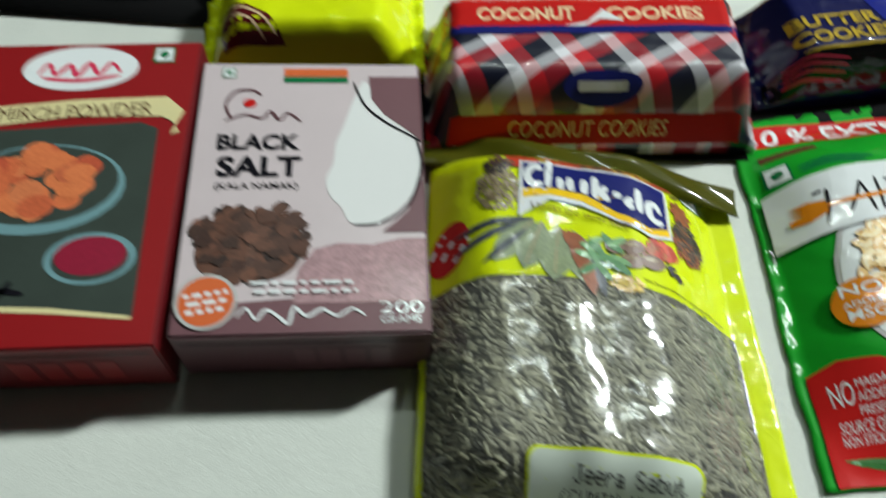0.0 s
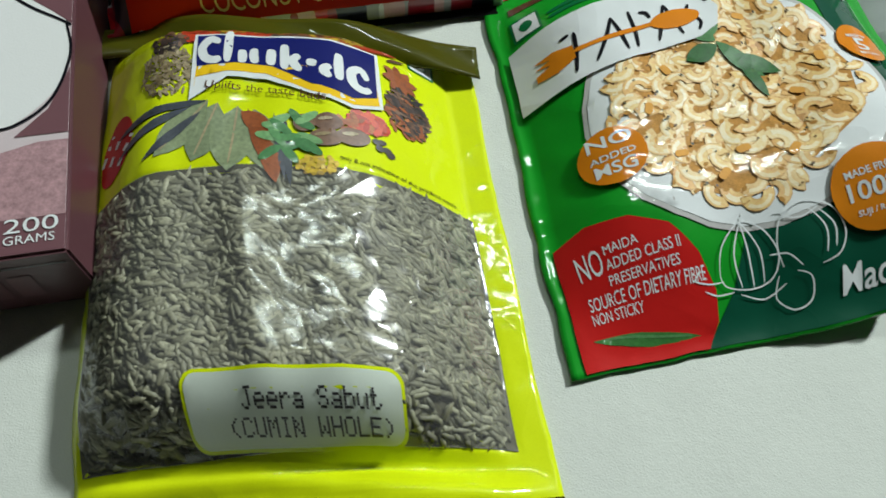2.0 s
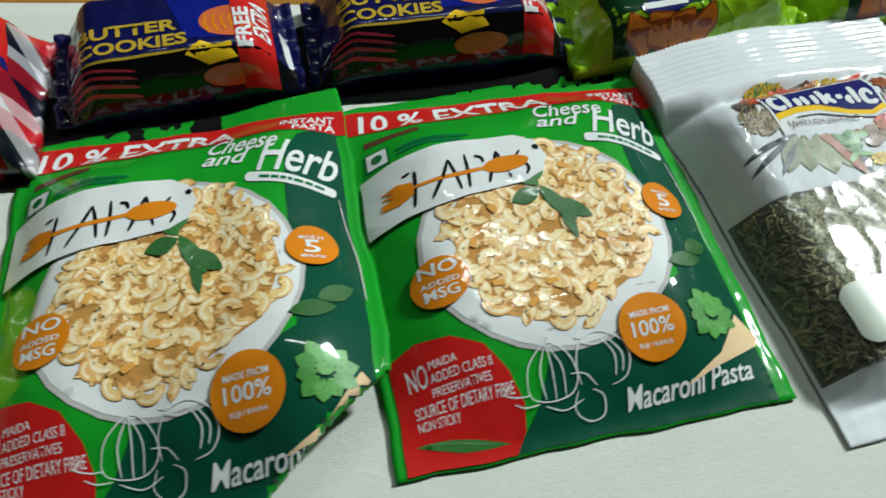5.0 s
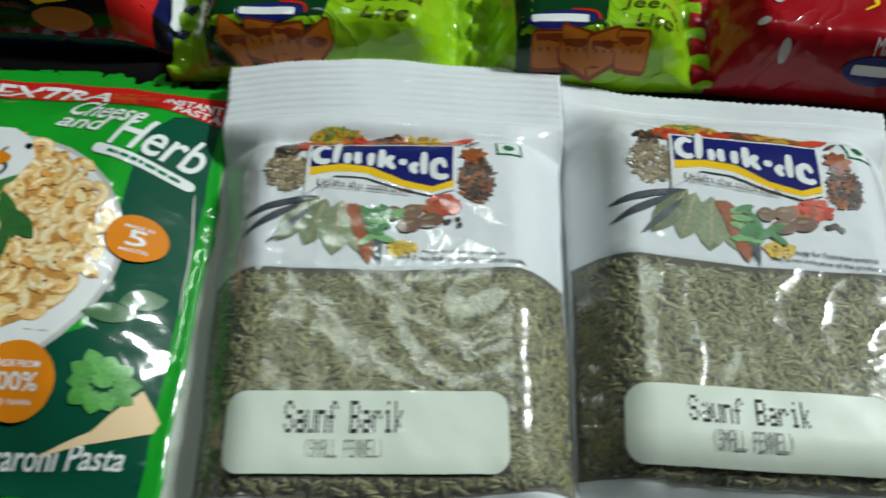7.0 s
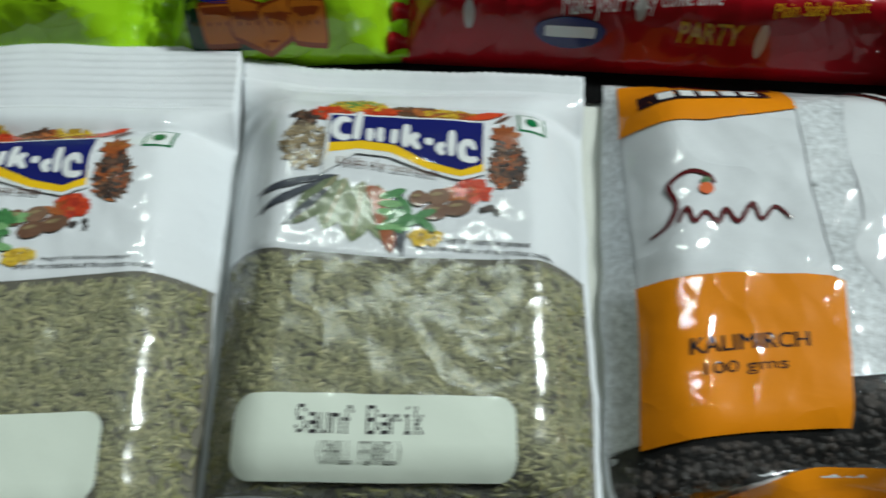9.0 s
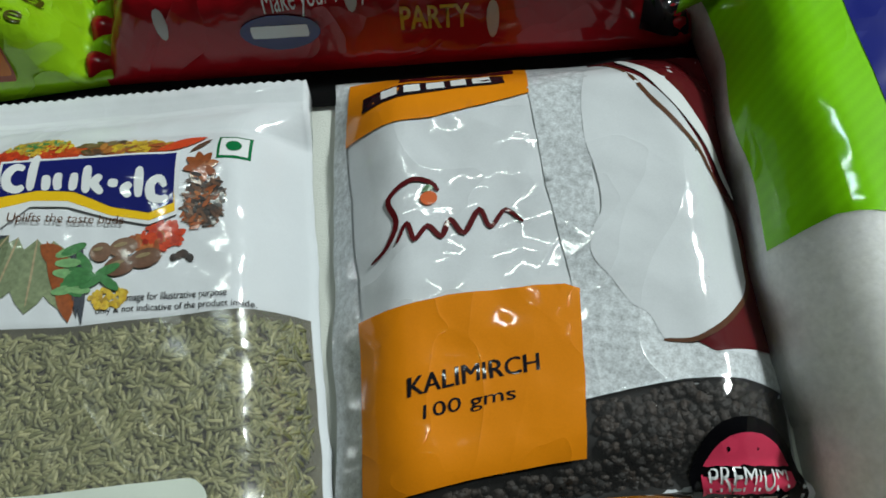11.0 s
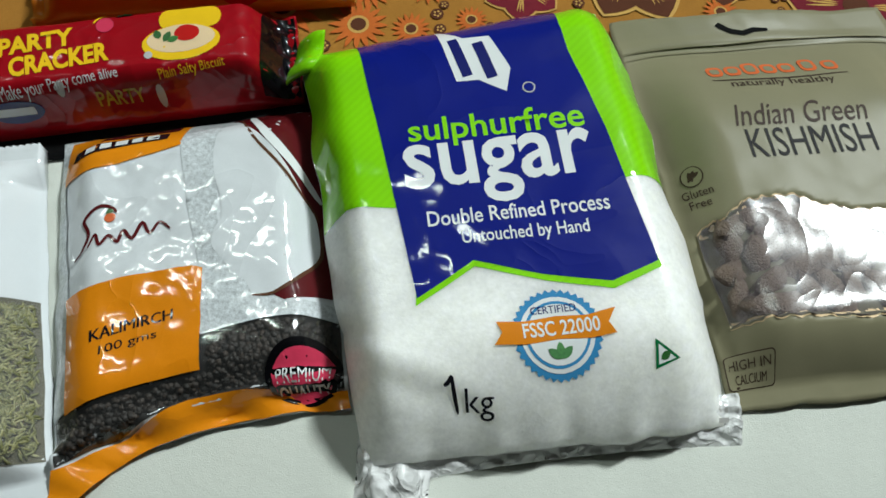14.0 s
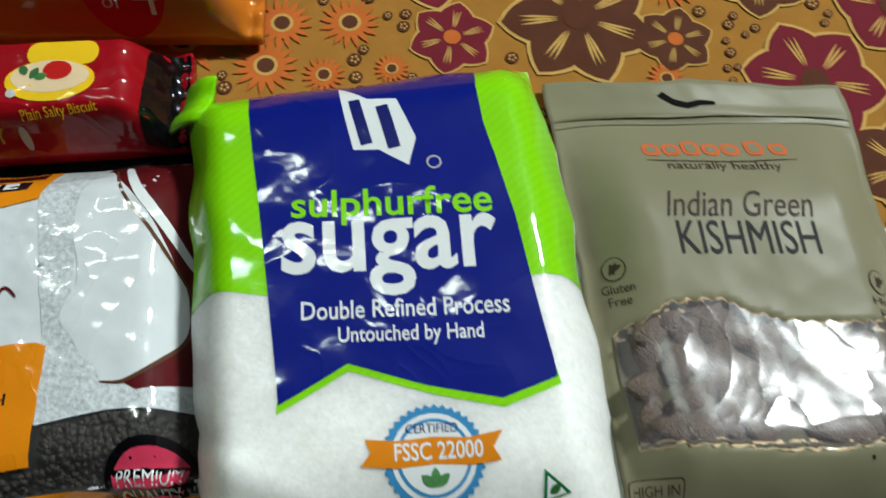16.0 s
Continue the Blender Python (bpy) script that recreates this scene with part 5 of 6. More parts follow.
    text(sh, "lettering", "NO", (11, 34, 19, 44), INK_WHITE, o + 0.6, rd, rot=4)
    for wds, box in (("MAIDA", (20, 41, 31, 44.5)), ("ADDED CLASS II", (20, 35.5, 44, 39.5)), ("PRESERVATIVES", (20, 29.8, 43, 33.6)), ("SOURCE OF DIETARY FIBRE", (12, 23, 51, 28)), ("NON STICKY", (12, 17.5, 29, 21.5))):
        text(sh, "lettering", wds, box, INK_WHITE, o + 0.6, rd, rot=2)
    pieces(sh, "green_bean_picture", [leafs(10, 12, 38, 2.4, -9, 12)], LEAF, o + 0.6, rd)
    strokes(sh, "bean_shine", [[(14, 12.2), (28, 10.2), (43, 7.4)]], SPICE["pod"], o + 0.7, rd, 0.9)
    garlic = [[(56, 24), (58, 33), (66, 40), (73, 36), (77, 27), (74, 20), (66, 18), (58, 20), (56, 24)], [(66, 40), (62, 30), (63, 19)], [(66, 40), (67, 30), (67, 18)], [(66, 40), (71, 30), (71, 19)], [(66, 40), (68, 43)]]
    onion = [[(78, 22), (77, 30), (80, 38), (88, 41), (96, 37), (99, 29), (96, 22), (90, 20)], [(80, 38), (86, 36), (92, 38)], [(92, 37), (96, 31), (95, 24)], [(89, 38), (93, 31), (92, 23)], [(78, 40), (82, 39)]]
    cloves = [[(76, 20), (74, 13), (79, 8), (85, 10), (86, 17), (82, 20)], [(62, 17), (70, 14), (78, 17)], [(50, 27), (47, 24), (52, 22), (57, 22)], [(50, 20), (54, 18), (60, 18)], [(74, 27), (80, 26), (84, 21)]]
    for nm, lines in (("garlic_drawing", garlic), ("onion_drawing", onion), ("clove_drawing", cloves)):
        strokes(sh, nm, lines, INK_WHITE, o + 0.75, ob, 0.55)
    text(sh, "lettering", "Macaroni Pasta", (94, 10, 150, 19), INK_WHITE, o + 0.5, ob, shear=0.3, rot=3, bold=0.012)
    pieces(sh, "basil_leaf_picture", [leafs(139, 72, 16, 4.2, 25), leafs(128, 66, 18, 4.2, 8)], LEAF, o + 0.6, ob, rise=0.1)
    pieces(sh, "basil_picture", [leafs(139 + 3 * math.cos(0.63 * i), 41 + 3 * math.sin(0.63 * i), 9.5 - (i % 3), 3.2, 36 * i + 10, 6) for i in range(10)] + [ell(139, 42, 3.4, 2.8, n=9)], BASIL, o + 0.6, ob, rise=0.3)
    drape(sh, "cheese_picture", [(120, 14), (138, 24), (152, 41), (160, 30), (158, 26)], INK_CREAM, o + 0.7, ob)
    strokes(sh, "note_line", [[(158, 74), (157, 100), (154, 128)]], INK_GREY, o + 0.5, ob, 0.7)
    return ob


def corner_lift(u, v):
    return 0.012 * ease((u - 70) / 80) * ease((100 - v) / 60) + 0.006 * ease((u - 100) / 50)


s2_ = 1 / math.hypot(0.62, 0.78)
pasta_pouch(((.160, -.035), (.332, -.004), (.284, .198), (.138, .152)), 61, "green macaroni pasta pouch with its corner tucked under",
            fold=((118, 6, 0.62 * s2_, -0.78 * s2_), 0.003), lift=corner_lift)
pasta_pouch(((.325, -.001), (.491, .041), (.438, .228), (.285, .186)), 62, "green macaroni pasta pouch lying flat and creased")


# ---- pepper pouch ----
def pepper_pouch():
    W, H = 133, 168

    def hem(u, v):
        return 0.007 * np.exp(-((v - 13 - 2 * np.sin(u / 14)) / 4) ** 2) + (0.002 * np.sin(u / 7) + 0.0026 * np.abs(np.sin(u / 9 + v / 5 + np.sin(u / 21)))) * ease((16 - v) / 10)
    sh = Sheet(((.757, .110), (.888, .153), (.8555, .3165), (.7224, .2906)), bulge(W, H, 0.022, (0, 26), (0, 24), (10, 22), (0, 26), 71, 0.0016, extra=hem), W, H, bow=(-0.001, 0.001, -0.008, 0.0), waver=(0.0028, 4))
    ob = sh.thing("pepper_pouch", "silver, white and maroon pouch of black pepper with orange labels", "pouch", "seed pouches")
    o = 0.3
    drape(sh, "maroon_field", [(90, 167), (132.5, 167), (132.5, 56), (110, 52), (98, 60), (112, 92), (116, 125), (100, 145)], MAROON, o, ob)
    drape(sh, "textured_field", [(66, 167), (92, 167), (84, 130), (82, 100), (90, 70), (98, 56), (110, 52), (132.5, 52), (132.5, 44), (100, 44), (72, 41), (72, 78), (68, 110)], PAPERTX, o + 0.12, ob)
    drape(sh, "textured_edge", [(0.5, 30), (9, 29), (10, 80), (7, 120), (5, 167), (0.5, 167)], PAPERTX, o + 0.12, ob)
    drape(sh, "pear_shape", smooth([(92, 163), (100, 152), (112, 134), (122, 112), (128, 92), (127, 76), (118, 64), (106, 56), (97, 56), (93, 64), (88, 68), (84, 76), (79, 84), (80, 92), (84, 100), (84, 112), (82, 126), (84, 144)]), FOIL, o + 0.26, ob)
    strokes(sh, "sweep_line", [[(96, 163), (102, 144), (114, 124), (124, 106), (128, 96)], [(129, 94), (128, 76), (118, 64), (106, 56), (96, 56)]], INK_BROWN, o + 0.4, ob, 1.6)
    strokes(sh, "white_sweep", [[(101, 164), (108, 146), (120, 126), (131, 108)]], INK_WHITE, o + 0.55, ob, 4.5)
    top = drape(sh, "orange_tag", [(6, 139), (36, 139), (67, 144), (69, 166.5), (40, 166.5), (6, 165)], ORANGE, o + 0.3, ob, "orange company tag")
    drape(sh, "company_bar", [(24, 157), (64, 159.5), (64, 165), (24, 163.5)], MAROON, o + 0.45, top)
    drape(sh, "black_bar", [(12, 147), (60, 150.5), (60, 157), (12, 154)], INK_BLACK, o + 0.45, top)
    bars(sh, "bar_print", (16, 149.5, 56, 155), 1, INK_WHITE, o + 0.6, top, seed=5, gap=0.2, rot=4)
    strokes(sh, "brand_script", [[(14, 94), (19, 97), (22, 104), (20, 112), (27, 117), (33, 115), (35, 112)], [(22, 97), (25, 103), (27, 97), (31, 101), (35, 97), (38, 102), (42, 97), (47, 104), (50, 98), (55, 103), (60, 98)]], MAROON, o + 0.3, ob, 1.7)
    drape(sh, "fruit_mark", ell(32, 110, 2.6, 2.3), INK_RUST, o + 0.3, ob)
    pieces(sh, "leaf_mark", [leafs(30, 112.5, 4.5, 1.2, 20)], LEAF, o + 0.3, ob)
    low, high = curve([(0, 9), (30, 10), (63, 15), (90, 14), (132, 9.5)]), curve([(0, 29), (10, 29), (40, 36), (72, 42), (100, 45), (132, 44)])
    window(sh, ob, FOIL, 2.0, 0.0, None, low, high, 1.5, 131.5, PEPPER, PEPBACK, 1500, 4.2, 4.2, 9, CLEAR, "black peppercorns", cut=(8, 24, 74, 60), deep=0.3, depth=0.0026)
    lb = drape(sh, "orange_label", [(10, 27), (71, 26), (74, 74), (70, 76), (40, 78), (10, 78)], LABELO, 1.2, ob, "orange paper label with black lettering")
    for dx in (0.0, 0.35):
        text(sh, "lettering", "KALIMIRCH", (23 + dx, 51.5, 60 + dx, 56.7), INK_BLACK, 1.35 + 0.1 * dx, lb, rot=-1)
    text(sh, "lettering", "100 gms", (27, 43.5, 53, 48.5), INK_BLACK, 1.35, lb, bold=0.006, rot=-1)
    bd = drape(sh, "quality_seal", ell(115, 18, 16, 15), BLACKF, 1.2, ob, "pink and black round quality seal")
    drape(sh, "seal_face", ell(115, 17, 13, 12), INK_PINK, 1.35, bd)
    text(sh, "lettering", "PREMIUM", (104, 14, 126, 19), INK_WHITE, 1.5, bd)
    text(sh, "lettering", "QUALITY", (104, 8, 126, 13), INK_WHITE, 1.5, bd, bold=0.02)
    drape(sh, "orange_hem", [(-3, -11), (12, -8), (26, -2), (60, 0), (W, 0), (W, 9), (90, 14), (63, 15), (30, 9), (5, 8), (0, 9)], ORANGE, 1.0, ob, "crumpled orange bottom hem")
    return ob


pepper_pouch()


# ---- sugar pouch ----
def sugar_pouch():
    W, H = 172, 233

    def crumple(u, v):
        low = np.clip((26 - v) / 26, 0, 1)
        return 0.002 * low * np.sin(u / 9 + np.sin(u / 5)) * np.exp(-v / 30) + 0.004 * ease((20 - u) / 20) * ease((v - 200) / 30) + 0.0018 * np.exp(-((v - 52 + 0.5 * u) / 7) ** 2) * ease((64 - u) / 30) - 0.0012 * np.exp(-((v - 38 + 0.4 * u) / 6) ** 2) * ease((70 - u) / 30)
    sh = Sheet(((.896, .128), (1.064, .152), (1.012, .388), (.847, .342)), bulge(W, H, 0.043, (-6, 26), (-4, 30), (-8, 56), (-4, 40), 83, 0.0012, extra=crumple, p=0.85, lo=0.025, hi=0.09), W, H, bow=(-0.001, 0.004, 0.002, 0.0), waver=(0.0030, 5))
    ob = sh.thing("sugar_pouch", "plump sugar pouch printed blue and lime over white crystals", "pouch")
    body(sh, "pouch_body", SUGAR, ob)
    o = 0.3
    drape(sh, "lime_field", [(0.5, 116), (12, 118), (33, 114), (142, 112), (171, 113), (171, 232), (0.5, 232)], LIME2, o, ob, "lime green printed film")
    drape(sh, "lime_edge", [(35, 63.5), (64, 79), (94, 68), (123, 60), (147, 67), (146, 73), (123, 66), (94, 74), (64, 85), (36, 70)], LIME2, o + 0.12, ob)
    blue = drape(sh, "blue_panel", [(36, 67), (64, 82), (94, 71), (123, 63.5), (146, 70), (142, 110), (140, 140), (137, 161), (134, 185), (134, 203), (139, 231), (30, 231), (33, 150)], BLUE, o + 0.25, ob, "blue panel with white and lime lettering")
    text(sh, "lettering", "sulphurfree", (46, 141, 131, 158), INK_LIME, o + 0.4, blue, bold=0.014, rot=-4)
    text(sh, "lettering", "sugar", (40.5, 109.0, 130.5, 144), INK_WHITE, o + 0.4, blue, bold=0.016, rot=-3)
    text(sh, "lettering", "Double Refined Process", (47, 99.5, 131, 107.5), INK_WHITE, o + 0.4, blue, bold=0.01, rot=-3)
    text(sh, "lettering", "Untouched by Hand", (61, 87.5, 119, 96), INK_WHITE, o + 0.4, blue, bold=0.01, rot=-3)
    fl = drape(sh, "white_flag", [(71, 217), (84, 204), (97, 202), (103, 181), (98, 168), (86, 177), (75, 178), (73, 195)], INK_WHITE, o + 0.4, blue, "white flag with dark strokes")
    for cx, cy, ln, wd in ((79.5, 192, 24, 5.2), (91.5, 188, 22, 5.6)):
        drape(sh, "flag_print", turned(rect(cx - ln / 2, cy - wd / 2, cx + ln / 2, cy + wd / 2), 98, (cx, cy)), INK_NAVY, o + 0.55, fl)
    drape(sh, "mark_ring", ell(109, 168, 3.2, 3.2), INK_GREY, o + 0.4, blue)
    drape(sh, "mark_hollow", ell(109, 168, 2.5, 2.5), BLUE, o + 0.5, blue)
    cog = []
    for i in range(72):
        rr = 19.2 + (0.9 if i % 2 else -0.6)
        cog.append((94 + rr * math.cos(6.28318 * i / 72), 43.5 + rr * math.sin(6.28318 * i / 72)))
    bd = drape(sh, "round_seal", cog, INK_SKY, o + 0.12, ob, "blue toothed certificate seal with orange ribbon")
    drape(sh, "seal_face", ell(94, 43.5, 16.5), INK_WHITE, o + 0.26, bd)
    drape(sh, "seal_ring", ell(94, 43.5, 14.5), INK_SKY, o + 0.4, bd)
    drape(sh, "seal_core", ell(94, 43.5, 13.2), INK_WHITE, o + 0.52, bd)
    drape(sh, "ribbon", turned([(66, 41), (70, 46), (68, 51), (80, 50), (94, 51), (108, 50), (121, 52), (117, 46), (120, 41), (108, 40), (94, 41), (80, 40)], -1), INK_ORANGE, o + 0.66, bd)
    text(sh, "lettering", "FSSC 22000", (79, 42.5, 113, 49), INK_WHITE, o + 0.8, bd, bold=0.015, rot=-1)
    text(sh, "lettering", "CERTIFIED", (84, 52.5, 104, 56), INK_NAVY, o + 0.7, bd, rot=-2)
    pieces(sh, "leaf_mark", [leafs(94, 33, 7, 1.8, 90), leafs(94, 33, 7, 1.8, 40), leafs(94, 33, 7, 1.8, 140)], SPICE["pod"], o + 0.7, bd, rise=0.1)
    veg = drape(sh, "green_leaf_mark", [(135, 24), (136, 36), (146, 27)], INK_VEG, o + 0.12, ob)
    drape(sh, "mark_ground", [(136.4, 25.6), (137, 33.6), (144, 27.2)], INK_WHITE, o + 0.24, veg)
    pieces(sh, "leaf_dot", [leafs(137.5, 27.5, 5, 1.6, 30)], LEAF, o + 0.36, veg)
    strokes(sh, "lettering", [[(41.5, 27.5), (43.5, 28.5), (45.2, 31)], [(45.2, 31), (45.4, 24), (45.8, 16)]], INK_BLACK, o + 0.2, ob, 1.8)
    text(sh, "lettering", "kg", (49.5, 13, 62, 25), INK_BLACK, o + 0.2, ob, rot=-4)
    # the crumpled clear tail along the near edge
    r = np.random.RandomState(5)
    ts = Sheet(((.897, .117), (1.070, .144), (1.067, .166), (.897, .141)),
               lambda u, v: 0.002 + 0.011 * ease(v / 22) + 0.0009 * np.sin(u / 3.1 + np.sin(v / 4)) + 0.0012 * np.abs(np.sin(u / 7.7 - v / 3 + np.sin(u / 19))) + 0.0007 * np.sin(u / 1.9 + v), 178, 23, bow=(0, 0, -0.004, 0))
    tail = body(ts, "crumpled_tail", CRINKLE, ob, step=1.6, thick=0.0008)
    tail.location, tail.visible_shadow = Vector((*(ts.c - sh.c), 0)), False
    tk = Sheet(((.893, .095), (.925, .104), (.930, .150), (.893, .140)),
               lambda u, v: 0.003 + 0.012 * np.sin(np.pi * np.clip(u / 34, 0, 1)) * ease((v + 6) / 34) + 0.002 * np.sin(u / 2.2 + v / 6) + 0.0015 * np.sin(v / 2.6), 34, 46)
    knot = body(tk, "crumpled_corner", CRINKLE, ob, step=1.3, thick=0.0009)
    knot.location, knot.visible_shadow = Vector((*(tk.c - sh.c), 0)), False
    bars(ts, "reversed_print", (95, 9, 172, 18), 2, INK_GREY, 0.4, ob, seed=3, gap=0.5).location = Vector((*(ts.c - sh.c), 0))
    bars(ts, "bar_lines", (34, 8, 48, 20), 1, INK_BLACK, 0.4, ob, rot=0, gap=0.2, seed=12).location = Vector((*(ts.c - sh.c), 0))
    # the lime ear at the far corner
    es = Sheet(((.842, .322), (.860, .324), (.862, .348), (.847, .346)), lambda u, v: 0.020 + 0.010 * ease(u / 22) + 0.002 * np.sin(v / 4), 26, 32)
    body(es, "corner_ear", LIME2, ob, step=2, thick=0.003).location = Vector((*(es.c - sh.c), 0))
    return ob


sugar_pouch()


# ---- raisin pouch ----
def raisin_pouch():
    W, H = 158, 227

    def zipper(u, v):
        return 0.0012 * np.exp(-((v - 206) / 1.6) ** 2) + 0.0012 * np.exp(-((v - 210) / 1.2) ** 2) + 0.004 * ease((v - 200) / 27) * np.sin(u / 40) + 0.006 * np.exp(-((v - 34) / 30) ** 2) * ease(u / 30) * ease((W - u) / 30)
    sh = Sheet(((1.067, .160), (1.222, .180), (1.178, .402), (1.02, .383)), bulge(W, H, 0.018, (4, 30), (4, 30), (10, 30), (24, 60), 91, 0.0007, extra=zipper, lo=0.03, hi=0.09), W, H, waver=(0.0034, 6))
    ob = sh.thing("raisin_pouch", "matt beige zip pouch of raisins with a torn-edge clear window", "pouch")
    o = 0.3
    r = random.Random(14)

    def torn(pts, j):
        out = []
        for (x0, y0), (x1, y1) in zip(pts, pts[1:]):
            n = max(2, int(abs(x1 - x0) / 2.2))
            out += [(x0 + (x1 - x0) * i / n, y0 + (y1 - y0) * i / n + r.uniform(-j, j)) for i in range(n)]
        return out + [pts[-1]]
    up = torn([(9, 89), (22, 93), (33, 100), (44, 101), (58, 101), (70, 95), (83, 90), (100, 90), (120, 89), (136, 92), (150, 90)], 1.3)
    dn = torn([(9, 38), (30, 38), (54, 36), (80, 34), (110, 36), (131, 36), (150, 38)], 1.0)
    loop = dn + up[::-1]
    lo_c, hi_c = curve(sorted(dn)), curve(sorted(up))
    sr = Sheet(sh.q, hollow(sh.h, lo_c, hi_c, 9, 150, 0.0056), W, H, **sh.shape)
    body(sr, "pouch_body", BEIGE, ob)
    drape(sr, "torn_edge", [(x, y + (0.9 if y > 60 else -0.9)) for x, y in loop], INK_CREAM, 0.2, ob, step=2.5)
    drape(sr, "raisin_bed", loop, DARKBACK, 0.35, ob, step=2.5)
    protos = []
    for k in range(5):
        bm = bmesh.new()
        bmesh.ops.create_icosphere(bm, subdivisions=2, radius=1)
        for v in bm.verts:
            d = 1 + 0.24 * math.sin(5 * v.co.y + k) * math.sin(4 * v.co.x + 2 * k) + 0.12 * math.sin(7 * v.co.x + 6 * v.co.y + k)
            v.co = Vector((v.co.x * (9.6 + k) * d, v.co.y * (5.6 + 0.4 * k) * d, v.co.z * 2.4 * d)) * 0.001
        me = bpy.data.meshes.new("raisin")
        bm.to_mesh(me)
        bm.free()
        me.materials.append(RAISIN)
        me.polygons.foreach_set("use_smooth", [True] * len(me.polygons))
        protos.append(me)
    placed = []
    for _ in range(900):
        x, y = r.uniform(14, 146), r.uniform(42, 96)
        if lo_c(x) + 4.5 < y < hi_c(x) - 4.5 and all(math.hypot(x - a, y - b) > 9.6 for a, b in placed):
            placed.append((x, y))
    for x, y in placed:
        z = new("raisin", protos[r.randrange(5)])
        z.parent = ob
        p = sr.at([(x, y)], r.uniform(0.4, 1.6))[0]
        z.matrix_basis = pose(p[0], p[1], p[2], r.uniform(-12, 12), r.uniform(-12, 12), r.uniform(0, 360))
    w = drape(sh, "clear_window", loop, clear_film("soft_hazy_film", 0.10, 22, haze=0.11, rough=0.19, crease=0.08, crease_scale=26, tint=(0.52, 0.44, 0.50, 1), ior=1.46), 0.5, ob, "hazy glossy film window", step=3)
    w.visible_shadow = False
    text(sh, "lettering", "naturally healthy", (50, 167.5, 106, 174), MATT_BROWN, o, ob, rot=-1)
    for i, (x, hh) in enumerate(((45, 8), (55, 8), (65, 10), (75, 8), (85, 8), (97, 10), (109, 8))):
        m = drape(sh, "brand_shape", rrect(x - 4.4, 178.5, x + 4.4, 178.5 + hh, 3), INK_RUST, o, ob)
        drape(sh, "shape_hollow", rrect(x - 2.6, 180.3, x + 2.6, 176.7 + hh, 1.8), BEIGE, o + 0.12, m)
    strokes(sh, "brand_underline", [[(41, 175.5), (80, 174), (116, 175.5)]], MATT_BROWN, o, ob, 0.9)
    text(sh, "lettering", "Indian Green", (42, 142, 113, 156), MATT_BROWN, o, ob, shear=0.35, rot=-1)
    text(sh, "lettering", "KISHMISH", (45, 123, 111, 140), MATT_BLACK, o, ob, rot=-1)
    for cx, cy, a, b in ((14, 120, "Gluten", "Free"), (134, 109, "High", "Fiber")):
        g = drape(sh, "claim_mark", ell(cx, cy, 5, 6), MATT_BROWN, o, ob)
        drape(sh, "mark_ground", ell(cx, cy, 4.4, 5.4), BEIGE, o + 0.12, g)
        pieces(sh, "sprig_mark", [leafs(cx - 2, cy - 3, 7, 1.2, 60), leafs(cx, cy - 3, 6, 1.2, 100), leafs(cx - 1, cy - 1, 5, 1.2, 30)], MATT_BROWN, o + 0.24, g)
        text(sh, "lettering", a, (cx - 6, cy - 12, cx + 7, cy - 7.5), MATT_BROWN, o, ob)
        text(sh, "lettering", b, (cx - 4, cy - 18, cx + 5, cy - 13.5), MATT_BROWN, o, ob)
    for box, a, b in (((2, 10, 24, 25), "HIGH IN", "CALCIUM"), ((112, 10, 142, 25), "CHOLESTEROL", "FREE")):
        g = drape(sh, "claim_frame", rrect(*box, 2), MATT_BROWN, o, ob)
        drape(sh, "frame_ground", rrect(box[0] + 0.5, box[1] + 0.5, box[2] - 0.5, box[3] - 0.5, 1.7), BEIGE, o + 0.12, g)
        text(sh, "lettering", a, (box[0] + 2, box[1] + 8.5, box[2] - 2, box[1] + 12.5), MATT_BROWN, o + 0.24, g)
        text(sh, "lettering", b, (box[0] + 4, box[1] + 2.5, box[2] - 4, box[1] + 6.5), MATT_BROWN, o + 0.24, g)
    drape(sh, "hang_hole", [(57, 218), (60, 220), (66, 216), (73, 214.5), (80, 216), (88, 215), (88, 213), (80, 213), (73, 211), (65, 213), (59, 216)], DULL_BLACK, o, ob, "dark slit of the hang hole")
    strokes(sh, "zip_line", [[(1, 205), (50, 206), (110, 207), (157, 206)], [(1, 201), (50, 202), (110, 203), (157, 202)]], BEIGE, o + 0.3, ob, 1.0)
    return ob


raisin_pouch()


# ---- biscuit packs ----
def biscuit_pack(name, quad, W, H, h, mat, label, seed, fin=11.0, group="biscuit packs", rise=13):
    """A wrapped roll of biscuits: rounded across, with gathered fins at both ends."""
    def extra(u, v):
        e = np.minimum(u, W - u)
        return 0.0022 * np.sin(v / 2.6 + seed) * np.clip((fin + 12 - e) / (fin + 12), 0, 1) + 0.007 * np.clip((fin + 4 - e) / fin, 0, 1)
    sh = Sheet(quad, bulge(W, H, h, (fin * 0.6, 20 if fin > 8 else 12), (fin * 0.6, 20 if fin > 8 else 12), (-1.5, rise), (-1.5, rise), seed, 0.0011, extra=extra, p=0.8), W, H, bow=(0, 0, 0.0, 0.0))
    ob = sh.thing(name, label, "biscuit pack", group)
    body(sh, "wrapper", mat, ob, step=2.0)
    return sh, ob


def q_from(x0, y0, x1, y1, depth):
    d = Vector((x1 - x0, y1 - y0)).normalized()
    n = Vector((-d.y, d.x)) * depth
    return ((x0, y0), (x1, y1), (x1 + n.x, y1 + n.y), (x0 + n.x, y0 + n.y))


def size_of(q):
    return math.hypot(q[1][0] - q[0][0], q[1][1] - q[0][1]) * 1000, math.hypot(q[3][0] - q[0][0], q[3][1] - q[0][1]) * 1000


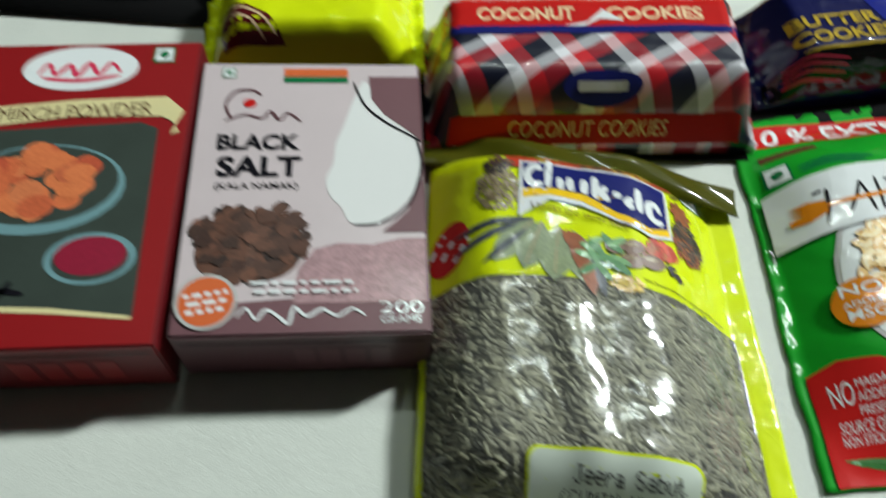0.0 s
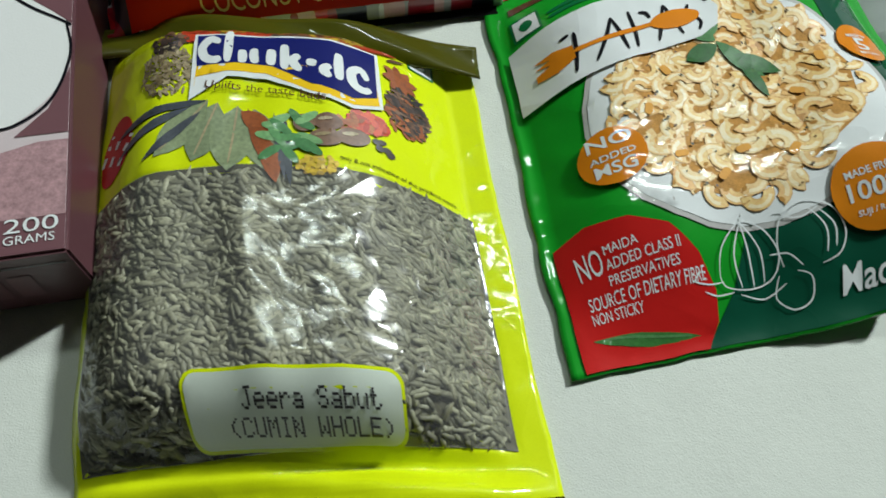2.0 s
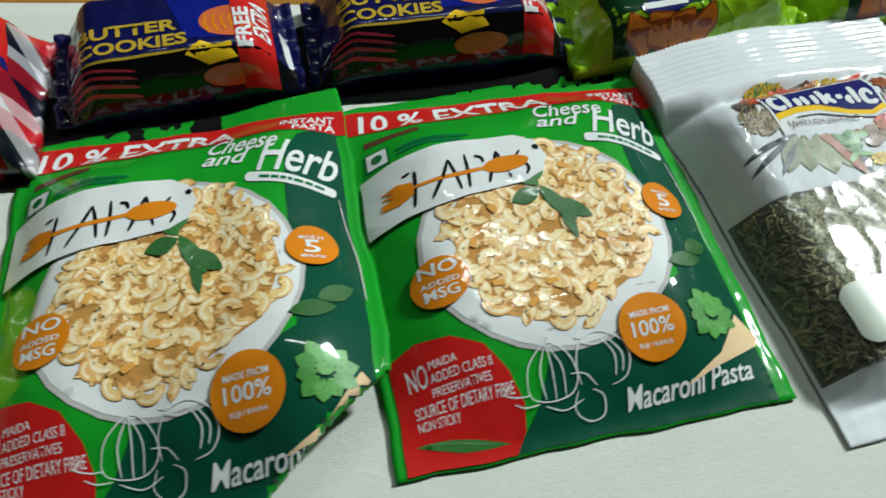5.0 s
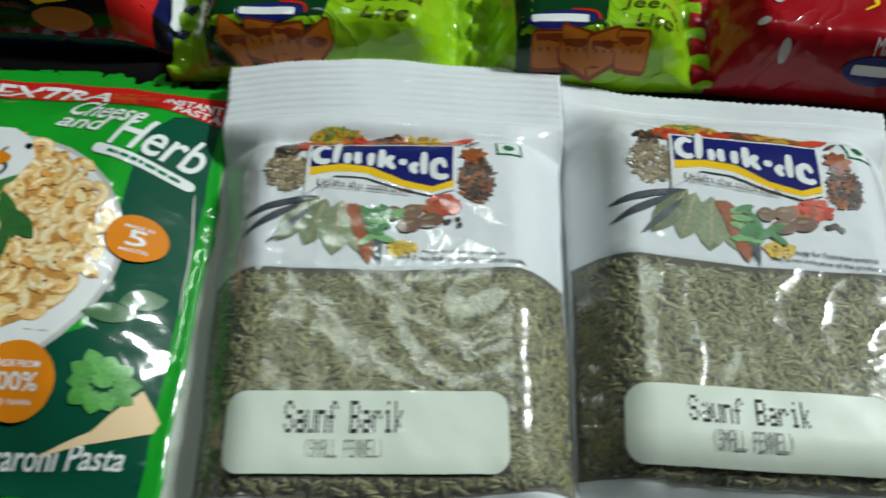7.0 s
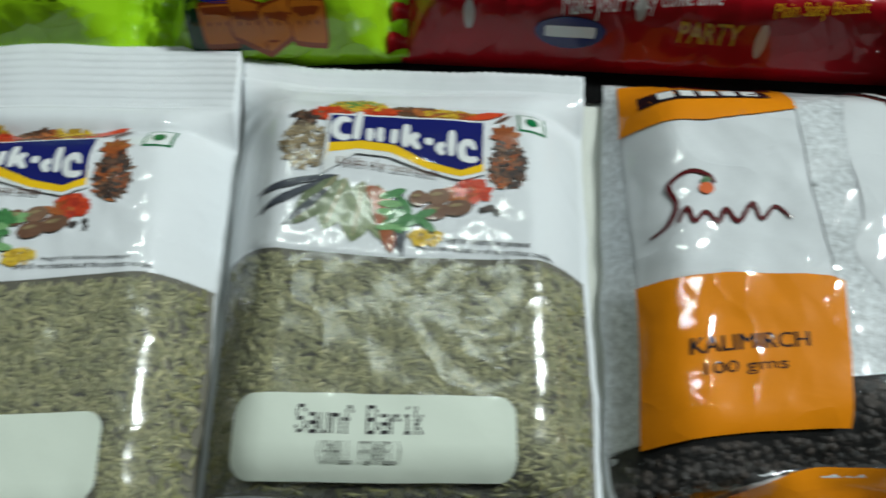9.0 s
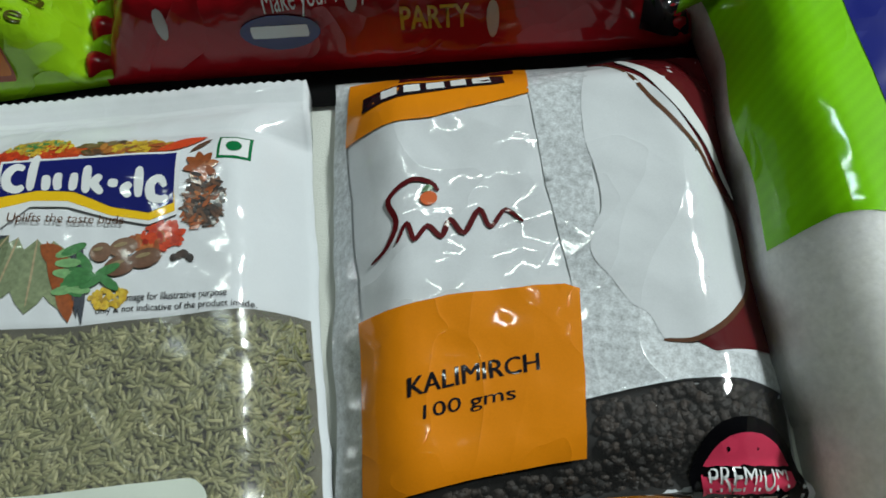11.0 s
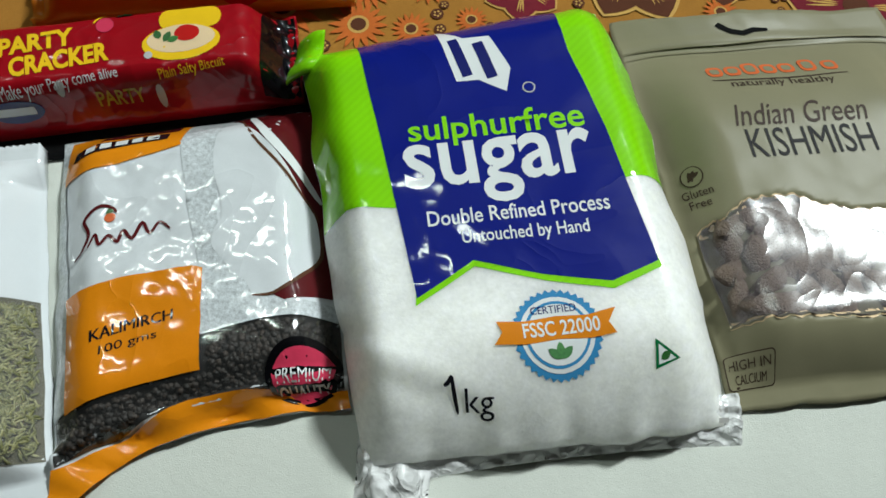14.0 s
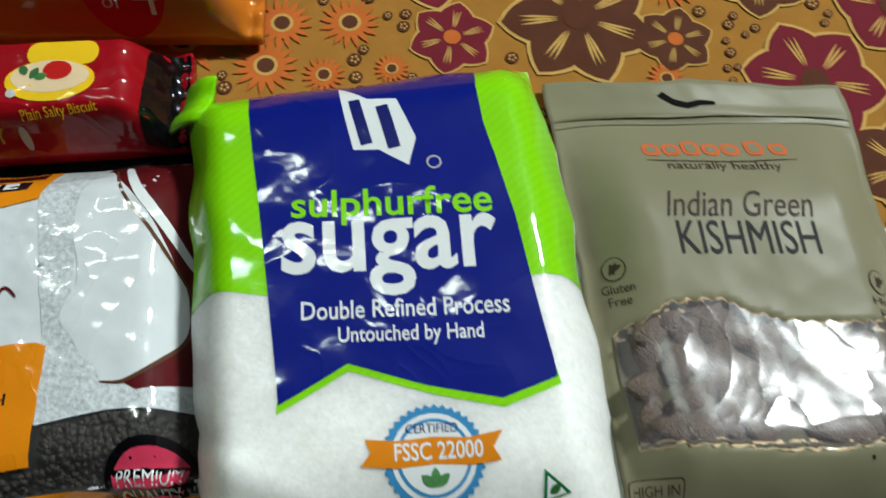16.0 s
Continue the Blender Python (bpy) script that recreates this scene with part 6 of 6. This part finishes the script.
def yellow_pack():
    q = q_from(-.140, .146, -.022, .163, 0.075)
    W, H = size_of(q)
    sh, ob = biscuit_pack("biscuit_pack", q, W, H, 0.036, YELLOW, "glossy yellow biscuit pack behind the salt carton", 101)
    drape(sh, "brown_sweep", [(16, 4), (48, 4), (40, 14), (28, 22), (14, 26)], MAROON, 0.3, ob)
    strokes(sh, "sweep_line", [[(14, 22), (30, 18), (44, 6)], [(14, 17), (28, 13), (38, 5)]], INK_CREAM, 0.45, ob, 1.3)
    drape(sh, "biscuit_picture", ell(92, 42, 14, 12), INK_RUST, 0.3, ob)
    drape(sh, "biscuit_face", ell(91, 43, 11.5, 9.5), INK_ORANGE, 0.42, ob)
    veg_mark(sh, ob, 56, 36, 5, 0.3)


def coconut_pack():
    q = q_from(-.016, .113, .148, .1355, 0.082)
    W, H = size_of(q)
    sh, ob = biscuit_pack("coconut_cookie_pack", q, W, H, 0.044, PLAID, "red, white and navy checked coconut cookie pack", 103, fin=5.0, rise=22)
    lo = drape(sh, "red_front", [(10, 0.4), (W - 10, 0.4), (W - 12, 5.6), (12, 5.6)], MATT_RED, 0.3, ob)
    text(sh, "lettering", "COCONUT COOKIES", (40, 1.6, 118, 4.4), INK_CREAM, 0.45, lo)
    up = drape(sh, "red_top", [(8, 44), (W - 8, 44), (W - 12, 79), (12, 79)], RED, 0.3, ob)
    drape(sh, "navy_band", [(8, 40), (W - 8, 40), (W - 9, 45), (9, 45)], INK_NAVY, 0.45, ob)
    text(sh, "lettering", "COCONUT", (26, 49, 74, 58), INK_CREAM, 0.45, up, bold=0.03)
    text(sh, "lettering", "COOKIES", (90, 49, 138, 58), INK_CREAM, 0.45, up, bold=0.03)
    drape(sh, "white_ribbon", [(68, 45), (80, 48), (88, 56), (98, 48), (86, 50), (78, 45)], INK_WHITE, 0.6, up)
    lg = drape(sh, "oval_logo", ell(84, 12, 19, 5.0), INK_NAVY, 0.35, ob, "navy oval logo")
    drape(sh, "logo_bar", rrect(72, 10.6, 96, 13.4, 0.7), INK_GREY, 0.5, lg)


def butter_pack(q, seed):
    W, H = size_of(q)
    sh, ob = biscuit_pack("butter_cookie_pack", q, W, H, 0.034, NAVYF, "glossy navy butter cookie pack with a red strip", seed)
    # the lowest 9 mm of the near face is made black
    drape(sh, "black_lower_front", [(4, 0.6), (W - 4, 0.6), (W - 4, 9), (4, 9)], BLACKF, 0.25, ob)
    drape(sh, "blue_glow", [(70, 16), (100, 14), (100, 52), (60, 52)], BLUE, 0.25, ob)
    text(sh, "lettering", "BUTTER", (18, 23, 66, 31), INK_GOLD, 0.45, ob, bold=0.03)
    text(sh, "lettering", "COOKIES", (18, 12.5, 70, 20.5), INK_GOLD, 0.45, ob, bold=0.03)
    strokes(sh, "gold_line", [[(20, 9.6), (45, 9.6), (70, 9.6)]], INK_GOLD, 0.45, ob, 1.0)
    ck = drape(sh, "cookie_picture", ell(90, 25, 14, 10, -15), INK_RUST, 0.4, ob)
    strokes(sh, "cookie_ridge", [[(80 + 4 * i, 32 - i), (79 + 4 * i, 25), (81 + 4 * i, 18 + 0.5 * i)] for i in range(6)], INK_ORANGE, 0.55, ck, 1.6)
    drape(sh, "butter_curl", [(68, 8), (76, 13), (82, 10), (90, 11), (92, 6), (78, 5)], INK_YEL, 0.5, ob)
    drape(sh, "cookie_end", ell(88, 3, 14, 1.8), INK_RUST, 0.5, ob)
    rs = drape(sh, "red_strip", [(W - 30, 0.6), (W - 13, 0.6), (W - 13, H - 1), (W - 30, H - 1)], RED, 0.6, ob, "red strip with white lettering")
    text(sh, "lettering", "FREE", (W - 38, 17, W - 14, 24), INK_WHITE, 0.75, rs, bold=0.03, rot=90)
    text(sh, "lettering", "EXTRA", (W - 30, 24, W - 6, 31), INK_WHITE, 0.75, rs, bold=0.03, rot=90)
    for i in range(4):
        strokes(sh, "red_line", [[(12, 8 - 1.6 * i), (26, 7.4 - 1.6 * i), (44, 6 - 1.4 * i)]], INK_PINK, 0.5, ob, 0.7)
    drape(sh, "end_logo", turned(rrect(W - 9, 10, W - 5, 34, 2), 4), INK_WHITE, 0.5, ob)


def jeera_pack(q, seed):
    W, H = size_of(q)
    sh, ob = biscuit_pack("jeera_biscuit_pack", q, W, H, 0.033, LIME, "shiny lime and bottle green cumin biscuit pack", seed, fin=14)
    drape(sh, "green_field", [(20, 0.6), (W * 0.52, 0.6), (W * 0.56, 30), (W * 0.58, H - 1), (18, H - 1)], BOTTLE, 0.3, ob)
    text(sh, "lettering", "Jeera", (W * 0.60, 17, W * 0.84, 25), OLIVE, 0.45, ob, shear=0.2, rot=-3)
    text(sh, "lettering", "Lite", (W * 0.65, 9.5, W * 0.80, 15.5), OLIVE, 0.45, ob, shear=0.2, rot=-3)
    lg = drape(sh, "oval_logo", ell(W * 0.36, 12, 15, 4.2, 3), INK_NAVY, 0.45, ob, "blue oval logo with red swoosh")
    drape(sh, "logo_bar", rrect(W * 0.36 - 13, 10.2, W * 0.36 + 11, 13.8, 0.7), INK_WHITE, 0.6, lg)
    strokes(sh, "swoosh", [[(W * 0.36 + 4, 17), (W * 0.36 + 14, 16), (W * 0.36 + 16, 11)]], RED, 0.6, lg, 1.4)
    r = random.Random(seed)
    for i in range(4):
        x, tilt, y = 26 + 12.0 * i, r.uniform(-24, 24), r.uniform(-0.4, 1.6)
        c = drape(sh, "cracker_picture", turned(rrect(x, 0.8, x + 15, 7.4 + y, 1.6), tilt), RUST, 0.45 + 0.12 * i, ob)
        drape(sh, "cracker_face", turned(rrect(x + 0.7, 1.5, x + 14.3, 6.7 + y, 1.3), tilt), AMBER, 0.51 + 0.12 * i, c)
        for q in range(3):
            drape(sh, "cracker_hole", ell(x + 4 + 3.5 * q, 4.2, 0.5, 0.4, n=7), RUST, 0.56 + 0.12 * i, c)



def cracker_pack():
    q = q_from(.634, .280, .850, .321, 0.054)
    W, H = size_of(q)
    sh, ob = biscuit_pack("party_cracker_pack", q, W, H, 0.036, DEEPRED, "glossy deep red party cracker pack with yellow lettering", 131, fin=14)
    drape(sh, "black_end", [(W - 20, 1), (W - 1, 1), (W - 1, H - 1), (W - 16, H - 1)], BLACKF, 0.3, ob)
    lay = sh.raw
    sh.raw = lambda u, v: lay(u, v - 5)  # the print sits lower on the shorter face
    text(sh, "lettering", "PARTY", (70, 33, 108, 44), INK_YEL, 0.45, ob, bold=0.04, rot=3)
    text(sh, "lettering", "CRACKER", (76, 20, 126, 32), INK_YEL, 0.45, ob, bold=0.04, rot=4)
    text(sh, "lettering", "Make your Party come alive", (70, 10.5, 130, 15.5), INK_WHITE, 0.45, ob, rot=3)
    text(sh, "lettering", "Plain Salty Biscuit", (150, 11, 184, 15), INK_YEL, 0.45, ob, rot=3)
    text(sh, "lettering", "PARTY", (116, 7.2, 140, 10), INK_GOLD, 0.45, ob, bold=0.02)
    bis = drape(sh, "biscuit_picture", ell(163, 28, 20, 11), INK_YEL, 0.4, ob, "round biscuit with tomato and herbs, printed")
    drape(sh, "biscuit_face", ell(163, 30, 17.5, 8.5), INK_CREAM, 0.52, bis)
    drape(sh, "second_biscuit", rrect(152, 36, 184, 49, 6), INK_YEL, 0.36, bis)
    drape(sh, "tomato_slice", ell(166, 33, 6.5, 5), RED, 0.66, bis)
    pieces(sh, "herb_sprig", [leafs(154, 29, 7, 2, 60), leafs(156, 29, 6, 2, 20), leafs(152, 31, 6, 2, 110)], LEAF, 0.66, bis, rise=0.1)
    for ray in ([(60, 44), (66, 46)], [(62, 36), (70, 38)], [(66, 28), (72, 32)], [(112, 52), (116, 58)], [(118, 46), (124, 52)]):
        strokes(sh, "gold_ray", [ray], INK_YEL, 0.45, ob, 1.2)
    drape(sh, "swirl_mark", ell(124, 44, 4.5, 4.5), INK_PINK, 0.45, ob)
    lg = drape(sh, "oval_logo", ell(74, 8.0, 14, 2.0), INK_NAVY, 0.45, ob, "navy oval logo")
    drape(sh, "logo_bar", rrect(64, 7.3, 84, 8.7, 0.6), INK_WHITE, 0.6, lg)
    for x, y in ((30, 30), (34, 10), (146, 22), (148, 8), (100, 12), (24, 18)):
        drape(sh, "white_spot", ell(x, y, 2.2, 2.2, n=12), INK_GREY, 0.45, ob)
    veg_mark(sh, ob, 134, 53, 4.5, 0.45)


def value_pack():
    q = ((.690, .366), (.872, .390), (.860, .488), (.678, .464))
    W, H = size_of(q)
    sh, ob = biscuit_pack("value_biscuit_pack", q, W, H, 0.036, AMBER, "orange multi-pack of biscuits with a red round badge", 141)
    bd = drape(sh, "red_badge", ell(120, 7, 20, 7.5), RED, 0.3, ob, "red round badge")
    text(sh, "lettering", "Pack", (106, 8, 122, 11), INK_WHITE, 0.45, bd)
    text(sh, "lettering", "of", (109, 4, 118, 7), INK_WHITE, 0.45, bd)
    text(sh, "lettering", "4", (124, 3, 136, 11), INK_WHITE, 0.45, bd)


def rust_pack():
    q = ((-.330, .205), (-.150, .214), (-.158, .290), (-.338, .281))
    W, H = size_of(q)
    sh, ob = biscuit_pack("snack_pack", q, W, H, 0.030, RUST, "rust orange snack pack lying behind the red carton", 151)
    # the shadow at the pack's right end is laid on as black film
    drape(sh, "shaded_end", [(W - 40, 1), (W - 2, 1), (W - 2, H - 1), (W - 46, H - 1)], BLACKF, 0.3, ob)


yellow_pack()
coconut_pack()
butter_pack(q_from(.151, .163, .269, .196, 0.062), 111)
butter_pack(q_from(.271, .197, .408, .228, 0.062), 112)
jeera_pack(q_from(.407, .215, .539, .254, 0.060), 121)
jeera_pack(q_from(.539, .252, .643, .282, 0.060), 122)
cracker_pack()
value_pack()
rust_pack()
